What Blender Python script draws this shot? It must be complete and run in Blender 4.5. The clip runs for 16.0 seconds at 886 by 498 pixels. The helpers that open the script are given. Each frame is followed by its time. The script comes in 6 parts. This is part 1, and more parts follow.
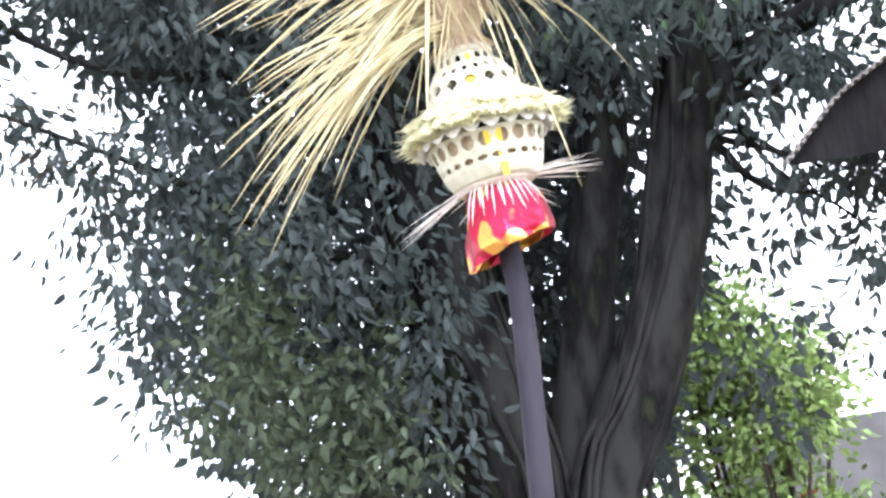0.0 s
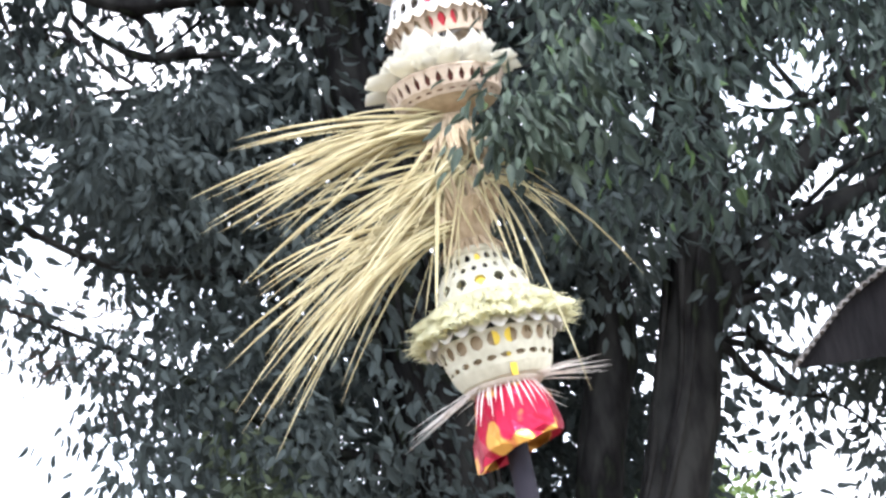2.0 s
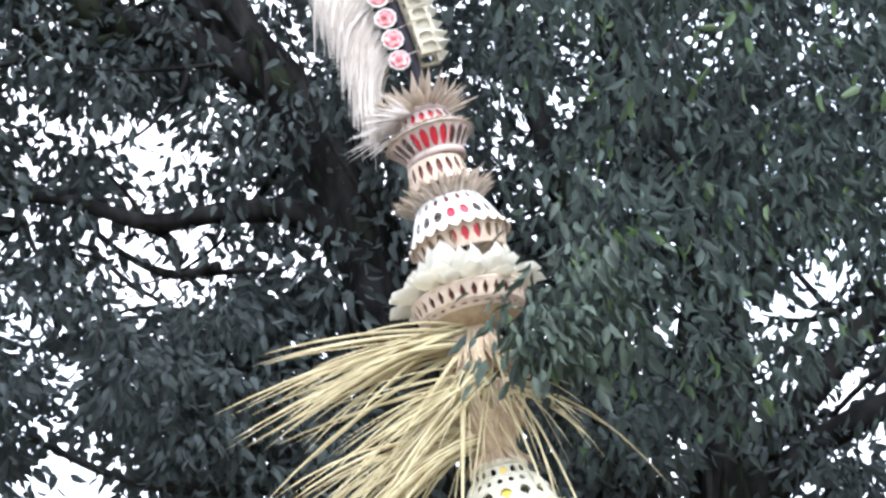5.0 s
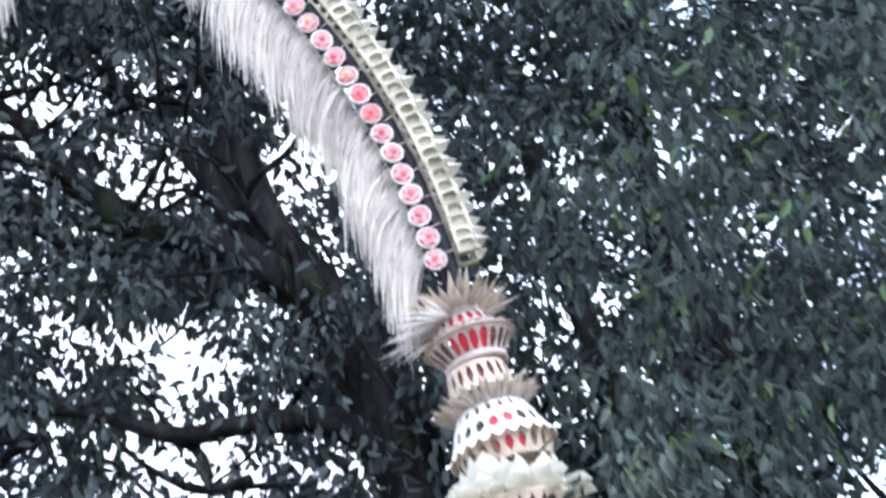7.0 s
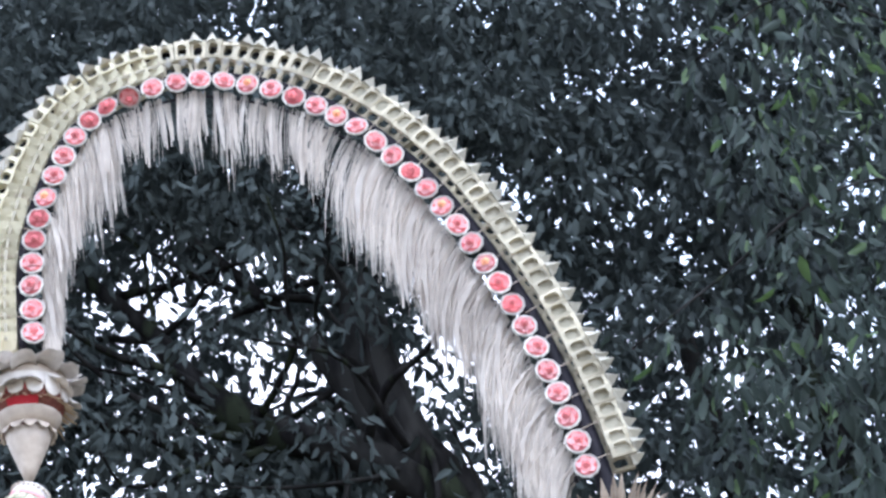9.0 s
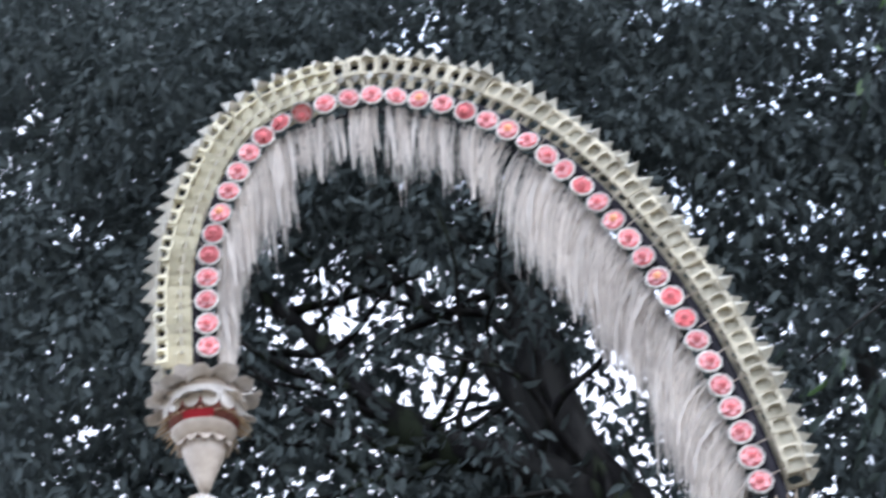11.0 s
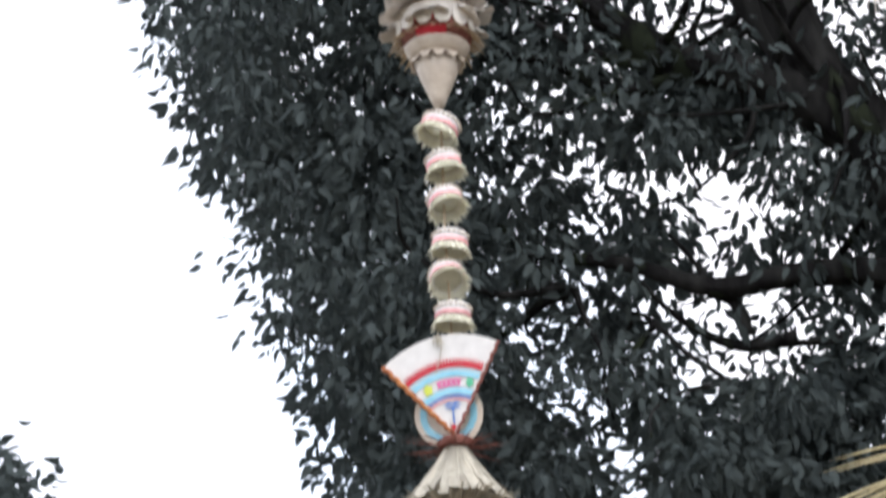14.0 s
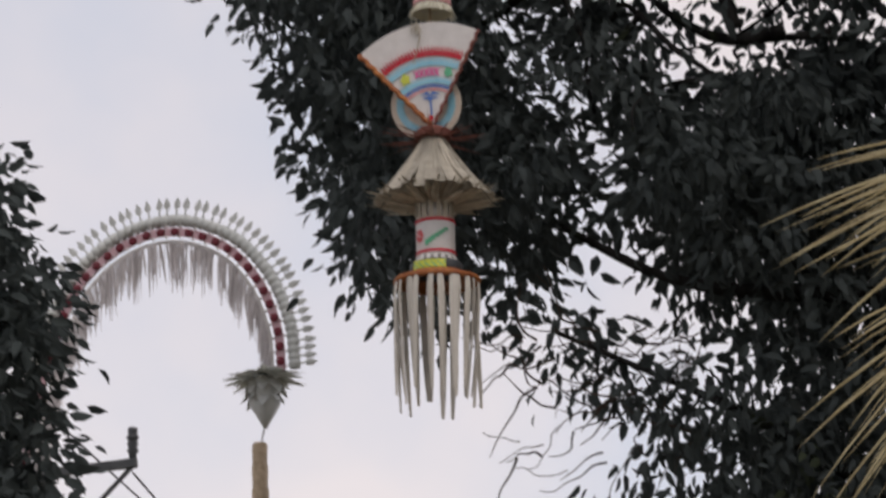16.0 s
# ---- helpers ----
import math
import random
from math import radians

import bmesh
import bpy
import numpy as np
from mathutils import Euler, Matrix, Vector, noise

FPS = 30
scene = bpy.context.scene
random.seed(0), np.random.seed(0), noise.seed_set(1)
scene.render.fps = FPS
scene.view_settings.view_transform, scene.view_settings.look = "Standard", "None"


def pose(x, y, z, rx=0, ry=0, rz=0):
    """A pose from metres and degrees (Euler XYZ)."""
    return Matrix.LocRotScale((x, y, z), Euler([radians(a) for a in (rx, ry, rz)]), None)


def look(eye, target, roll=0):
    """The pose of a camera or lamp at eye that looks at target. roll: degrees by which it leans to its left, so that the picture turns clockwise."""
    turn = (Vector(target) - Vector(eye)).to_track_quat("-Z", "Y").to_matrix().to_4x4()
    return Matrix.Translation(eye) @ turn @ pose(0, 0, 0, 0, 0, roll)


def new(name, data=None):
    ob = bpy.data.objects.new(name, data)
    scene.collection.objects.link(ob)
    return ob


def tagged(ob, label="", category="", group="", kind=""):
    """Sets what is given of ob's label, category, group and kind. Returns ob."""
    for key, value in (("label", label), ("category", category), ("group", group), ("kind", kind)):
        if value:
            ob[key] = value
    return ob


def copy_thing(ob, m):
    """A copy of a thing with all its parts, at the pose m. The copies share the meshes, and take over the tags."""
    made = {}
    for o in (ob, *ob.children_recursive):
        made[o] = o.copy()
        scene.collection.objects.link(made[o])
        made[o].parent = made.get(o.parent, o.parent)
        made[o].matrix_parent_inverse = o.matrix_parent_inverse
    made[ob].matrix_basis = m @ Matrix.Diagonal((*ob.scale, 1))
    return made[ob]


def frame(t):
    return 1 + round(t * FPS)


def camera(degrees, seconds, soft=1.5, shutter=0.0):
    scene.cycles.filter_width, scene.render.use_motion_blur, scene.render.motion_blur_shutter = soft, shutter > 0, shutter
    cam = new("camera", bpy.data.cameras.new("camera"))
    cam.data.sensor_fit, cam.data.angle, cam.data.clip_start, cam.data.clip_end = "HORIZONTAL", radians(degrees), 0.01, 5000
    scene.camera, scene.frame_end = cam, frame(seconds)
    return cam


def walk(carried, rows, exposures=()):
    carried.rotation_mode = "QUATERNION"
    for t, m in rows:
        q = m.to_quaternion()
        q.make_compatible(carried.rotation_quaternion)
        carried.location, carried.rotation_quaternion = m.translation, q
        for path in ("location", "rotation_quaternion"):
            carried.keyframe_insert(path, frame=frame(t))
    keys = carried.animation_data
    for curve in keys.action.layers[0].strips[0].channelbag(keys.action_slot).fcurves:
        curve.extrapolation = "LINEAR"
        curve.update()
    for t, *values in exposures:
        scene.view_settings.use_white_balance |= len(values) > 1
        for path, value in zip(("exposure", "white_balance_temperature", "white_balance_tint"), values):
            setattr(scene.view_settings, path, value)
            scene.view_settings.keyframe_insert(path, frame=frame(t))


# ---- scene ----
cam = camera(22.73, 16.0, soft=2.7, shutter=0.5)
# seconds, place, yaw, pitch, roll
ROWS = [
    (0, -0.163, -1.289, 1.349, -5.07, 10.73, 8.84),
    (0.5, -0.163, -1.289, 1.349, -5.09, 11.44, 8.77),
    (1, -0.163, -1.289, 1.349, -5.17, 13.35, 8.60),
    (1.5, -0.163, -1.289, 1.349, -6.01, 14.69, 8.41),
    (2, -0.163, -1.289, 1.349, -5.64, 15.90, 8.47),
    (2.5, -0.163, -1.289, 1.349, -5.89, 16.39, 8.62),
    (3, -0.163, -1.289, 1.349, -6.04, 17.59, 8.74),
    (3.5, -0.163, -1.289, 1.349, -5.87, 17.75, 8.81),
    (4, -0.163, -1.289, 1.349, -5.98, 18.97, 8.90),
    (4.2, -0.163, -1.289, 1.349, -5.81, 20.02, 8.84),
    (6.3, -0.163, -1.289, 1.349, -6.09, 22.95, 9.51),
    (6.5, -0.163, -1.289, 1.349, -6.00, 24.47, 10.42),
    (7, -0.100, -0.790, 1.601, -5.64, 26.71, 10.24),
    (7.5, 0.000, 0.000, 2.000, -4.57, 29.30, 10.19),
    (8, 0.000, 0.000, 2.000, -4.27, 30.05, 10.18),
    (8.5, 0.000, 0.000, 2.000, -2.49, 31.39, 9.59),
    (8.7, 0.000, 0.000, 2.000, -2.26, 32.08, 9.48),
    (10.8, 0.000, 0.000, 2.000, 1.76, 33.81, 7.54),
    (11, 0.000, 0.000, 2.000, 3.11, 33.63, 6.68),
    (11.5, 0.000, 0.000, 2.000, 5.53, 31.97, 5.65),
    (12, 0.000, 0.000, 2.000, 8.79, 31.35, 4.48),
    (12.5, 0.000, 0.000, 2.000, 10.01, 30.65, 4.43),
    (13, 0.000, 0.000, 2.000, 10.37, 28.11, 3.79),
    (13.5, 0.000, 0.000, 2.000, 10.57, 26.73, 3.87),
    (14, 0.000, 0.000, 2.000, 10.97, 24.21, 3.47),
    (14.5, 0.000, 0.000, 2.000, 10.82, 21.48, 3.08),
    (15, 0.000, 0.000, 2.000, 11.11, 19.69, 2.67),
    (15.5, 0.000, 0.000, 2.000, 11.48, 17.97, 2.35),
    (16, -0.030, 0.191, 2.074, 10.86, 16.13, 2.57),
]
EXPOSURES = [(0.0, 2.78, 6050, 11), (1.5, 2.45, 6100, 11), (3.5, 2.15, 5950, 11), (6.3, 2.2, 5650, 11), (7.5, 1.9, 5350, 11), (8.7, 1.75, 5450, 12), (11.0, 1.5, 5600, 12), (13.0, 1.65, 5900, 11), (14.0, 1.25, 6300, 11), (14.5, 0.75, 6400, 12), (15.0, 0.42, 6600, 13), (15.5, 0.0, 6900, 15), (16.0, -0.15, 6900, 17)]
walk(cam, [(t, pose(x, y, z, 90 + pitch, 0, yaw) @ pose(0, 0, 0, 0, 0, -roll)) for t, x, y, z, yaw, pitch, roll in ROWS], EXPOSURES)

# ---------------------------------------------------------------- light
SUN_DIR = Vector((-0.35, 0.55, -0.76))            # from over the viewer's shoulder, high
world = bpy.data.worlds.new("overcast_sky")
scene.world = world
world.use_nodes = True
wt = world.node_tree
for n in list(wt.nodes):
    wt.nodes.remove(n)
w_out = wt.nodes.new("ShaderNodeOutputWorld")
w_sky = wt.nodes.new("ShaderNodeTexSky")
w_sky.sky_type, w_sky.sun_disc = "NISHITA", False
w_sky.sun_elevation, w_sky.sun_rotation = radians(50), radians(147)
w_bg = wt.nodes.new("ShaderNodeBackground")
w_bg.inputs["Strength"].default_value = 0.12
w_cloud = wt.nodes.new("ShaderNodeBackground")
w_cloud.inputs["Strength"].default_value = 1.0
w_mix = wt.nodes.new("ShaderNodeMixShader")
w_co = wt.nodes.new("ShaderNodeTexCoord")
w_noise = wt.nodes.new("ShaderNodeTexNoise")
w_noise.inputs["Scale"].default_value = 3.5
w_noise.inputs["Detail"].default_value = 5.0
w_ramp = wt.nodes.new("ShaderNodeValToRGB")
w_ramp.color_ramp.elements[0].position, w_ramp.color_ramp.elements[0].color = 0.36, (0.70, 0.78, 0.90, 1)
w_ramp.color_ramp.elements[1].position, w_ramp.color_ramp.elements[1].color = 0.58, (0.95, 0.92, 0.93, 1)
wt.links.new(w_co.outputs["Generated"], w_noise.inputs["Vector"])
wt.links.new(w_noise.outputs["Fac"], w_ramp.inputs["Fac"])
wt.links.new(w_ramp.outputs["Color"], w_cloud.inputs["Color"])
wt.links.new(w_sky.outputs["Color"], w_bg.inputs["Color"])
w_mix.inputs["Fac"].default_value = 0.85
wt.links.new(w_bg.outputs["Background"], w_mix.inputs[1])
wt.links.new(w_cloud.outputs["Background"], w_mix.inputs[2])
wt.links.new(w_mix.outputs["Shader"], w_out.inputs["Surface"])
sun_data = bpy.data.lights.new("sun", "SUN")
sun_data.energy, sun_data.angle, sun_data.color = 0.9, radians(14), (1.0, 0.97, 0.92)
sun = new("sun", sun_data)
sun.matrix_world = look((0, 0, 0), SUN_DIR)

# ---------------------------------------------------------------- materials
def material(name, c1, c2, scale=20.0, rough=0.7, bump=0.2, stretch=(1, 1, 1), translucent=0.0, metallic=0.0, vary=0.0, island=False, stain=None, gloss=0.5):
    """Two-scale noise colour between c1 and c2, fine relief, optional light passing through, a tone of its own for each piece."""
    m = bpy.data.materials.new(name)
    m.use_nodes = True
    t = m.node_tree
    b = t.nodes["Principled BSDF"]
    b.inputs["Roughness"].default_value, b.inputs["Metallic"].default_value = rough, metallic
    b.inputs["Specular IOR Level"].default_value = gloss
    co, mp = t.nodes.new("ShaderNodeTexCoord"), t.nodes.new("ShaderNodeMapping")
    mp.inputs["Scale"].default_value = stretch
    t.links.new(co.outputs["Object"], mp.inputs["Vector"])
    fine, broad = t.nodes.new("ShaderNodeTexNoise"), t.nodes.new("ShaderNodeTexNoise")
    fine.inputs["Scale"].default_value, fine.inputs["Detail"].default_value = scale, 6
    broad.inputs["Scale"].default_value, broad.inputs["Detail"].default_value = scale * 0.13, 3
    add = t.nodes.new("ShaderNodeMath")
    add.operation = "ADD"
    half = t.nodes.new("ShaderNodeMath")
    half.operation, half.inputs[1].default_value = "MULTIPLY", 0.5
    for n in (fine, broad):
        t.links.new(mp.outputs["Vector"], n.inputs["Vector"])
    t.links.new(fine.outputs["Fac"], add.inputs[0])
    t.links.new(broad.outputs["Fac"], add.inputs[1])
    t.links.new(add.outputs[0], half.inputs[0])
    ramp = t.nodes.new("ShaderNodeValToRGB")
    ramp.color_ramp.elements[0].position, ramp.color_ramp.elements[0].color = 0.36, (*c1, 1)
    ramp.color_ramp.elements[1].position, ramp.color_ramp.elements[1].color = 0.64, (*c2, 1)
    if stain:
        e = ramp.color_ramp.elements.new(0.30)
        e.color = (*stain, 1)
    t.links.new(half.outputs[0], ramp.inputs["Fac"])
    colour = ramp.outputs["Color"]
    if vary:
        if island:
            rnd = t.nodes.new("ShaderNodeNewGeometry").outputs["Random Per Island"]
        else:
            rnd = t.nodes.new("ShaderNodeObjectInfo").outputs["Random"]
        hsv, mr = t.nodes.new("ShaderNodeHueSaturation"), t.nodes.new("ShaderNodeMapRange")
        mr.inputs["To Min"].default_value, mr.inputs["To Max"].default_value = 1 - vary, 1 + vary
        t.links.new(rnd, mr.inputs["Value"])
        t.links.new(mr.outputs["Result"], hsv.inputs["Value"])
        t.links.new(colour, hsv.inputs["Color"])
        colour = hsv.outputs["Color"]
    t.links.new(colour, b.inputs["Base Color"])
    if bump:
        bp = t.nodes.new("ShaderNodeBump")
        bp.inputs["Strength"].default_value, bp.inputs["Distance"].default_value = bump, 0.01
        t.links.new(fine.outputs["Fac"], bp.inputs["Height"])
        t.links.new(bp.outputs["Normal"], b.inputs["Normal"])
    if translucent:
        tr, mx = t.nodes.new("ShaderNodeBsdfTranslucent"), t.nodes.new("ShaderNodeMixShader")
        mx.inputs["Fac"].default_value = translucent
        t.links.new(colour, tr.inputs["Color"])
        t.links.new(b.outputs["BSDF"], mx.inputs[1])
        t.links.new(tr.outputs["BSDF"], mx.inputs[2])
        t.links.new(mx.outputs["Shader"], t.nodes["Material Output"].inputs["Surface"])
    return m


GROUND = material("packed_earth", (0.10, 0.085, 0.06), (0.20, 0.17, 0.12), 3, 0.95, 0.5)
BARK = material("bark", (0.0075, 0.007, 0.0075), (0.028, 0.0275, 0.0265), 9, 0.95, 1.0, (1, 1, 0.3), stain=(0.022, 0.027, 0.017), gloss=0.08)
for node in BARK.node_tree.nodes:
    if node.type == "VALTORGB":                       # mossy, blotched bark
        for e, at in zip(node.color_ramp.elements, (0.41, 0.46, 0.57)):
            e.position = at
LEAF = material("leaf_green", (0.049, 0.060, 0.060), (0.072, 0.088, 0.086), 6, 0.7, 0.1, translucent=0.30, vary=0.16, island=True, gloss=0.12)
LEAF_LOW = material("mossy_leaf_green", (0.056, 0.072, 0.048), (0.088, 0.110, 0.070), 3, 0.65, 0.1, translucent=0.32, vary=0.22, island=True, gloss=0.15)
LEAF_YOUNG = material("young_leaf_green", (0.05, 0.09, 0.035), (0.09, 0.15, 0.05), 6, 0.5, 0.1, translucent=0.4, vary=0.4, island=True)
BUSH = material("bush_green", (0.11, 0.17, 0.045), (0.24, 0.33, 0.11), 6, 0.55, 0.1, translucent=0.35, vary=0.5, island=True)
TWIG = material("twig", (0.03, 0.025, 0.02), (0.08, 0.06, 0.05), 30, 0.9, 0.4, gloss=0.1)
POLE = material("dark_bamboo", (0.008, 0.007, 0.012), (0.026, 0.022, 0.032), 12, 0.75, 0.3, (1, 1, 0.25), gloss=0.25)
CREAM = material("cream_palm_leaf", (0.46, 0.415, 0.30), (0.66, 0.605, 0.47), 25, 0.6, 0.25, translucent=0.2, vary=0.2)
IVORY = material("ivory_palm_leaf", (0.50, 0.42, 0.34), (0.68, 0.60, 0.51), 30, 0.6, 0.25, translucent=0.1, vary=0.08)
TAN = material("dry_palm_leaf", (0.36, 0.27, 0.17), (0.58, 0.46, 0.32), 30, 0.7, 0.3, translucent=0.1, vary=0.15, island=True)
LEMON = material("pale_yellow_leaf_fringe", (0.60, 0.57, 0.36), (0.74, 0.72, 0.52), 20, 0.7, 0.1, translucent=0.45, vary=0.10, island=True)
FROND = material("straw_palm_frond", (0.27, 0.205, 0.088), (0.55, 0.495, 0.30), 8, 0.5, 0.2, (1, 1, 0.3), translucent=0.12, vary=0.35, island=True)
FRINGE = material("shredded_fringe", (0.60, 0.55, 0.50), (0.78, 0.73, 0.67), 12, 0.6, 0.0, translucent=0.55, vary=0.2, island=True)
PINK = material("pink_paper", (0.66, 0.26, 0.28), (0.78, 0.42, 0.42), 60, 0.7, 0.2, vary=0.2)
PETAL = material("deep_pink_paper", (0.54, 0.09, 0.11), (0.68, 0.20, 0.20), 40, 0.7, 0.2, vary=0.3)
WHITE = material("white_paper", (0.66, 0.64, 0.62), (0.78, 0.76, 0.74), 30, 0.6, 0.1, translucent=0.1)
RED = material("red_paper", (0.44, 0.008, 0.022), (0.58, 0.02, 0.045), 20, 0.5, 0.1)
GOLD = material("gold_paper", (0.65, 0.45, 0.04), (0.80, 0.62, 0.10), 20, 0.3, 0.1, metallic=0.4)


def foil_material():
    """Creased metal foil: deep pink-red with gold patches."""
    m = bpy.data.materials.new("red_gold_foil")
    m.use_nodes = True
    t = m.node_tree
    b = t.nodes["Principled BSDF"]
    b.inputs["Metallic"].default_value, b.inputs["Roughness"].default_value = 0.7, 0.33
    co, n1, n2 = t.nodes.new("ShaderNodeTexCoord"), t.nodes.new("ShaderNodeTexNoise"), t.nodes.new("ShaderNodeTexNoise")
    n1.inputs["Scale"].default_value, n1.inputs["Detail"].default_value = 6.5, 1
    n2.inputs["Scale"].default_value, n2.inputs["Detail"].default_value = 26, 3
    r = t.nodes.new("ShaderNodeValToRGB")
    r.color_ramp.interpolation = "LINEAR"
    r.color_ramp.elements[0].position, r.color_ramp.elements[0].color = 0.535, (0.36, 0.007, 0.036, 1)
    r.color_ramp.elements[1].position, r.color_ramp.elements[1].color = 0.56, (0.64, 0.32, 0.07, 1)
    bp = t.nodes.new("ShaderNodeBump")
    bp.inputs["Strength"].default_value, bp.inputs["Distance"].default_value = 0.35, 0.02
    t.links.new(co.outputs["Object"], n1.inputs["Vector"])
    t.links.new(co.outputs["Object"], n2.inputs["Vector"])
    t.links.new(n1.outputs["Fac"], r.inputs["Fac"])
    t.links.new(r.outputs["Color"], b.inputs["Base Color"])
    t.links.new(n2.outputs["Fac"], bp.inputs["Height"])
    t.links.new(bp.outputs["Normal"], b.inputs["Normal"])
    return m


FOIL = foil_material()
PALE_BLUE = material("pale_blue_paint", (0.18, 0.48, 0.62), (0.34, 0.62, 0.74), 30, 0.6, 0.05)
BLUE = material("blue_paint", (0.05, 0.15, 0.45), (0.10, 0.24, 0.60), 30, 0.6, 0.05)
MAGENTA = material("pink_paint", (0.70, 0.08, 0.32), (0.80, 0.18, 0.42), 30, 0.6, 0.05)
GREEN = material("green_paint", (0.05, 0.35, 0.18), (0.12, 0.48, 0.28), 30, 0.6, 0.05)
YELLOW = material("yellow_paper", (0.46, 0.52, 0.04), (0.66, 0.70, 0.12), 30, 0.5, 0.05)
ORANGE = material("orange_brown_braid", (0.20, 0.04, 0.015), (0.52, 0.20, 0.05), 90, 0.6, 0.6)
BROWN = material("red_brown_leaf", (0.13, 0.035, 0.03), (0.27, 0.10, 0.075), 40, 0.7, 0.3, vary=0.3, island=True)
GREY_LEAF = material("greyed_palm_leaf", (0.34, 0.31, 0.25), (0.54, 0.50, 0.41), 30, 0.65, 0.25, translucent=0.12, vary=0.25, island=True)
FRINGE_FAR = material("far_fringe", (0.56, 0.53, 0.53), (0.72, 0.69, 0.69), 12, 0.6, 0.0, translucent=0.3, vary=0.15, island=True)
DARK_RED = material("dark_red_paper", (0.12, 0.006, 0.018), (0.20, 0.015, 0.03), 30, 0.6, 0.1)
SILVER = material("pale_grey_leaf", (0.52, 0.55, 0.53), (0.66, 0.68, 0.66), 20, 0.6, 0.1, translucent=0.1, vary=0.1)
IRON = material("dark_painted_steel", (0.035, 0.04, 0.045), (0.07, 0.075, 0.08), 40, 0.5, 0.1)
PLASTER = material("grey_weathered_plaster", (0.070, 0.068, 0.075), (0.125, 0.118, 0.128), 4, 0.9, 0.4, stain=(0.05, 0.05, 0.055))
LEMON_BED = material("pale_yellow_leaf_bed", (0.66, 0.62, 0.36), (0.82, 0.79, 0.54), 60, 0.8, 0.9)
LEMON_PALE = material("cream_frill", (0.66, 0.64, 0.51), (0.82, 0.80, 0.68), 30, 0.6, 0.2, translucent=0.3, vary=0.15, island=True)
GREY_LEAF_O = material("greyed_leaf_ribbon", (0.42, 0.40, 0.35), (0.58, 0.55, 0.49), 14, 0.65, 0.25, (1, 1, 0.3), translucent=0.12, vary=0.2)
SILVER_I = material("pale_grey_leaf_tips", (0.50, 0.52, 0.48), (0.66, 0.67, 0.62), 20, 0.6, 0.1, translucent=0.1, vary=0.2, island=True)
PINK_PALE = material("pale_pink_paper", (0.55, 0.34, 0.38), (0.68, 0.46, 0.50), 20, 0.6, 0.1)
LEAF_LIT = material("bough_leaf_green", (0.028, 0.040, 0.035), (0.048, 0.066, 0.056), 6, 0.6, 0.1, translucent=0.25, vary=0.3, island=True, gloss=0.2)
LEAF_OBJ = material("near_leaf_green", (0.036, 0.052, 0.040), (0.066, 0.090, 0.066), 6, 0.52, 0.1, translucent=0.25, vary=0.4, gloss=0.3)
ROOF = material("dark_fibre_roof", (0.006, 0.0055, 0.0065), (0.016, 0.015, 0.016), 40, 0.95, 0.8, (1, 1, 0.2), gloss=0.08)
TILE = material("grey_ridge_tile", (0.10, 0.095, 0.09), (0.22, 0.20, 0.19), 30, 0.85, 0.4, vary=0.3)
PETAL_WHITE = material("white_lotus_petal", (0.70, 0.67, 0.57), (0.84, 0.82, 0.74), 25, 0.6, 0.2, translucent=0.4, vary=0.1)
FRILL_WHITE = material("white_leaf_strip", (0.70, 0.66, 0.62), (0.84, 0.81, 0.78), 25, 0.6, 0.1, translucent=0.4, vary=0.15, island=True)
IVORY_PINK = material("pinkish_dry_leaf", (0.34, 0.26, 0.23), (0.56, 0.46, 0.42), 30, 0.65, 0.3, translucent=0.12, vary=0.1)
IVORY_PINK_I = material("pinkish_dry_leaf_tips", (0.40, 0.33, 0.26), (0.64, 0.56, 0.47), 30, 0.65, 0.25, translucent=0.2, vary=0.3, island=True)
# Cream leaf of the cells' back layer, with its shade put into the colour
CREAM_SHADED = material("shaded_olive_cream_leaf", (0.30, 0.28, 0.205), (0.44, 0.41, 0.32), 22, 0.7, 0.3, translucent=0.25, vary=0.1)
BLOCK = material("folded_dry_white_leaf", (0.50, 0.46, 0.42), (0.70, 0.66, 0.61), 22, 0.7, 0.4, translucent=0.12, vary=0.2)
PEACH = material("peach_dry_palm_leaf", (0.50, 0.38, 0.28), (0.68, 0.56, 0.44), 30, 0.65, 0.3, translucent=0.12, vary=0.1)
CREAMY = material("cream_woven_leaf", (0.54, 0.51, 0.39), (0.70, 0.67, 0.54), 28, 0.6, 0.25, translucent=0.15, vary=0.08)
# Lighter trim leaf for the falling limb: its stronger light is in the colour
CREAM_LIT = material("lit_butter_yellow_leaf", (0.66, 0.61, 0.43), (0.79, 0.745, 0.58), 18, 0.6, 0.3, translucent=0.2, vary=0.14)
TOOTH_LIT = material("lit_white_folded_leaf", (0.62, 0.60, 0.54), (0.80, 0.78, 0.72), 25, 0.6, 0.2, translucent=0.2, vary=0.16)
# Darker tooth leaf for the rising limb: its weaker light is in the colour
TOOTH_SHADED = material("shaded_grey_folded_leaf", (0.42, 0.40, 0.33), (0.60, 0.575, 0.49), 25, 0.65, 0.25, translucent=0.35, vary=0.22)
TOOTH = material("grey_white_folded_leaf", (0.54, 0.54, 0.50), (0.74, 0.73, 0.68), 25, 0.6, 0.2, translucent=0.3, vary=0.22)
ORANGE_HEART = material("orange_paper_heart", (0.66, 0.24, 0.12), (0.76, 0.36, 0.18), 40, 0.6, 0.1, vary=0.2)

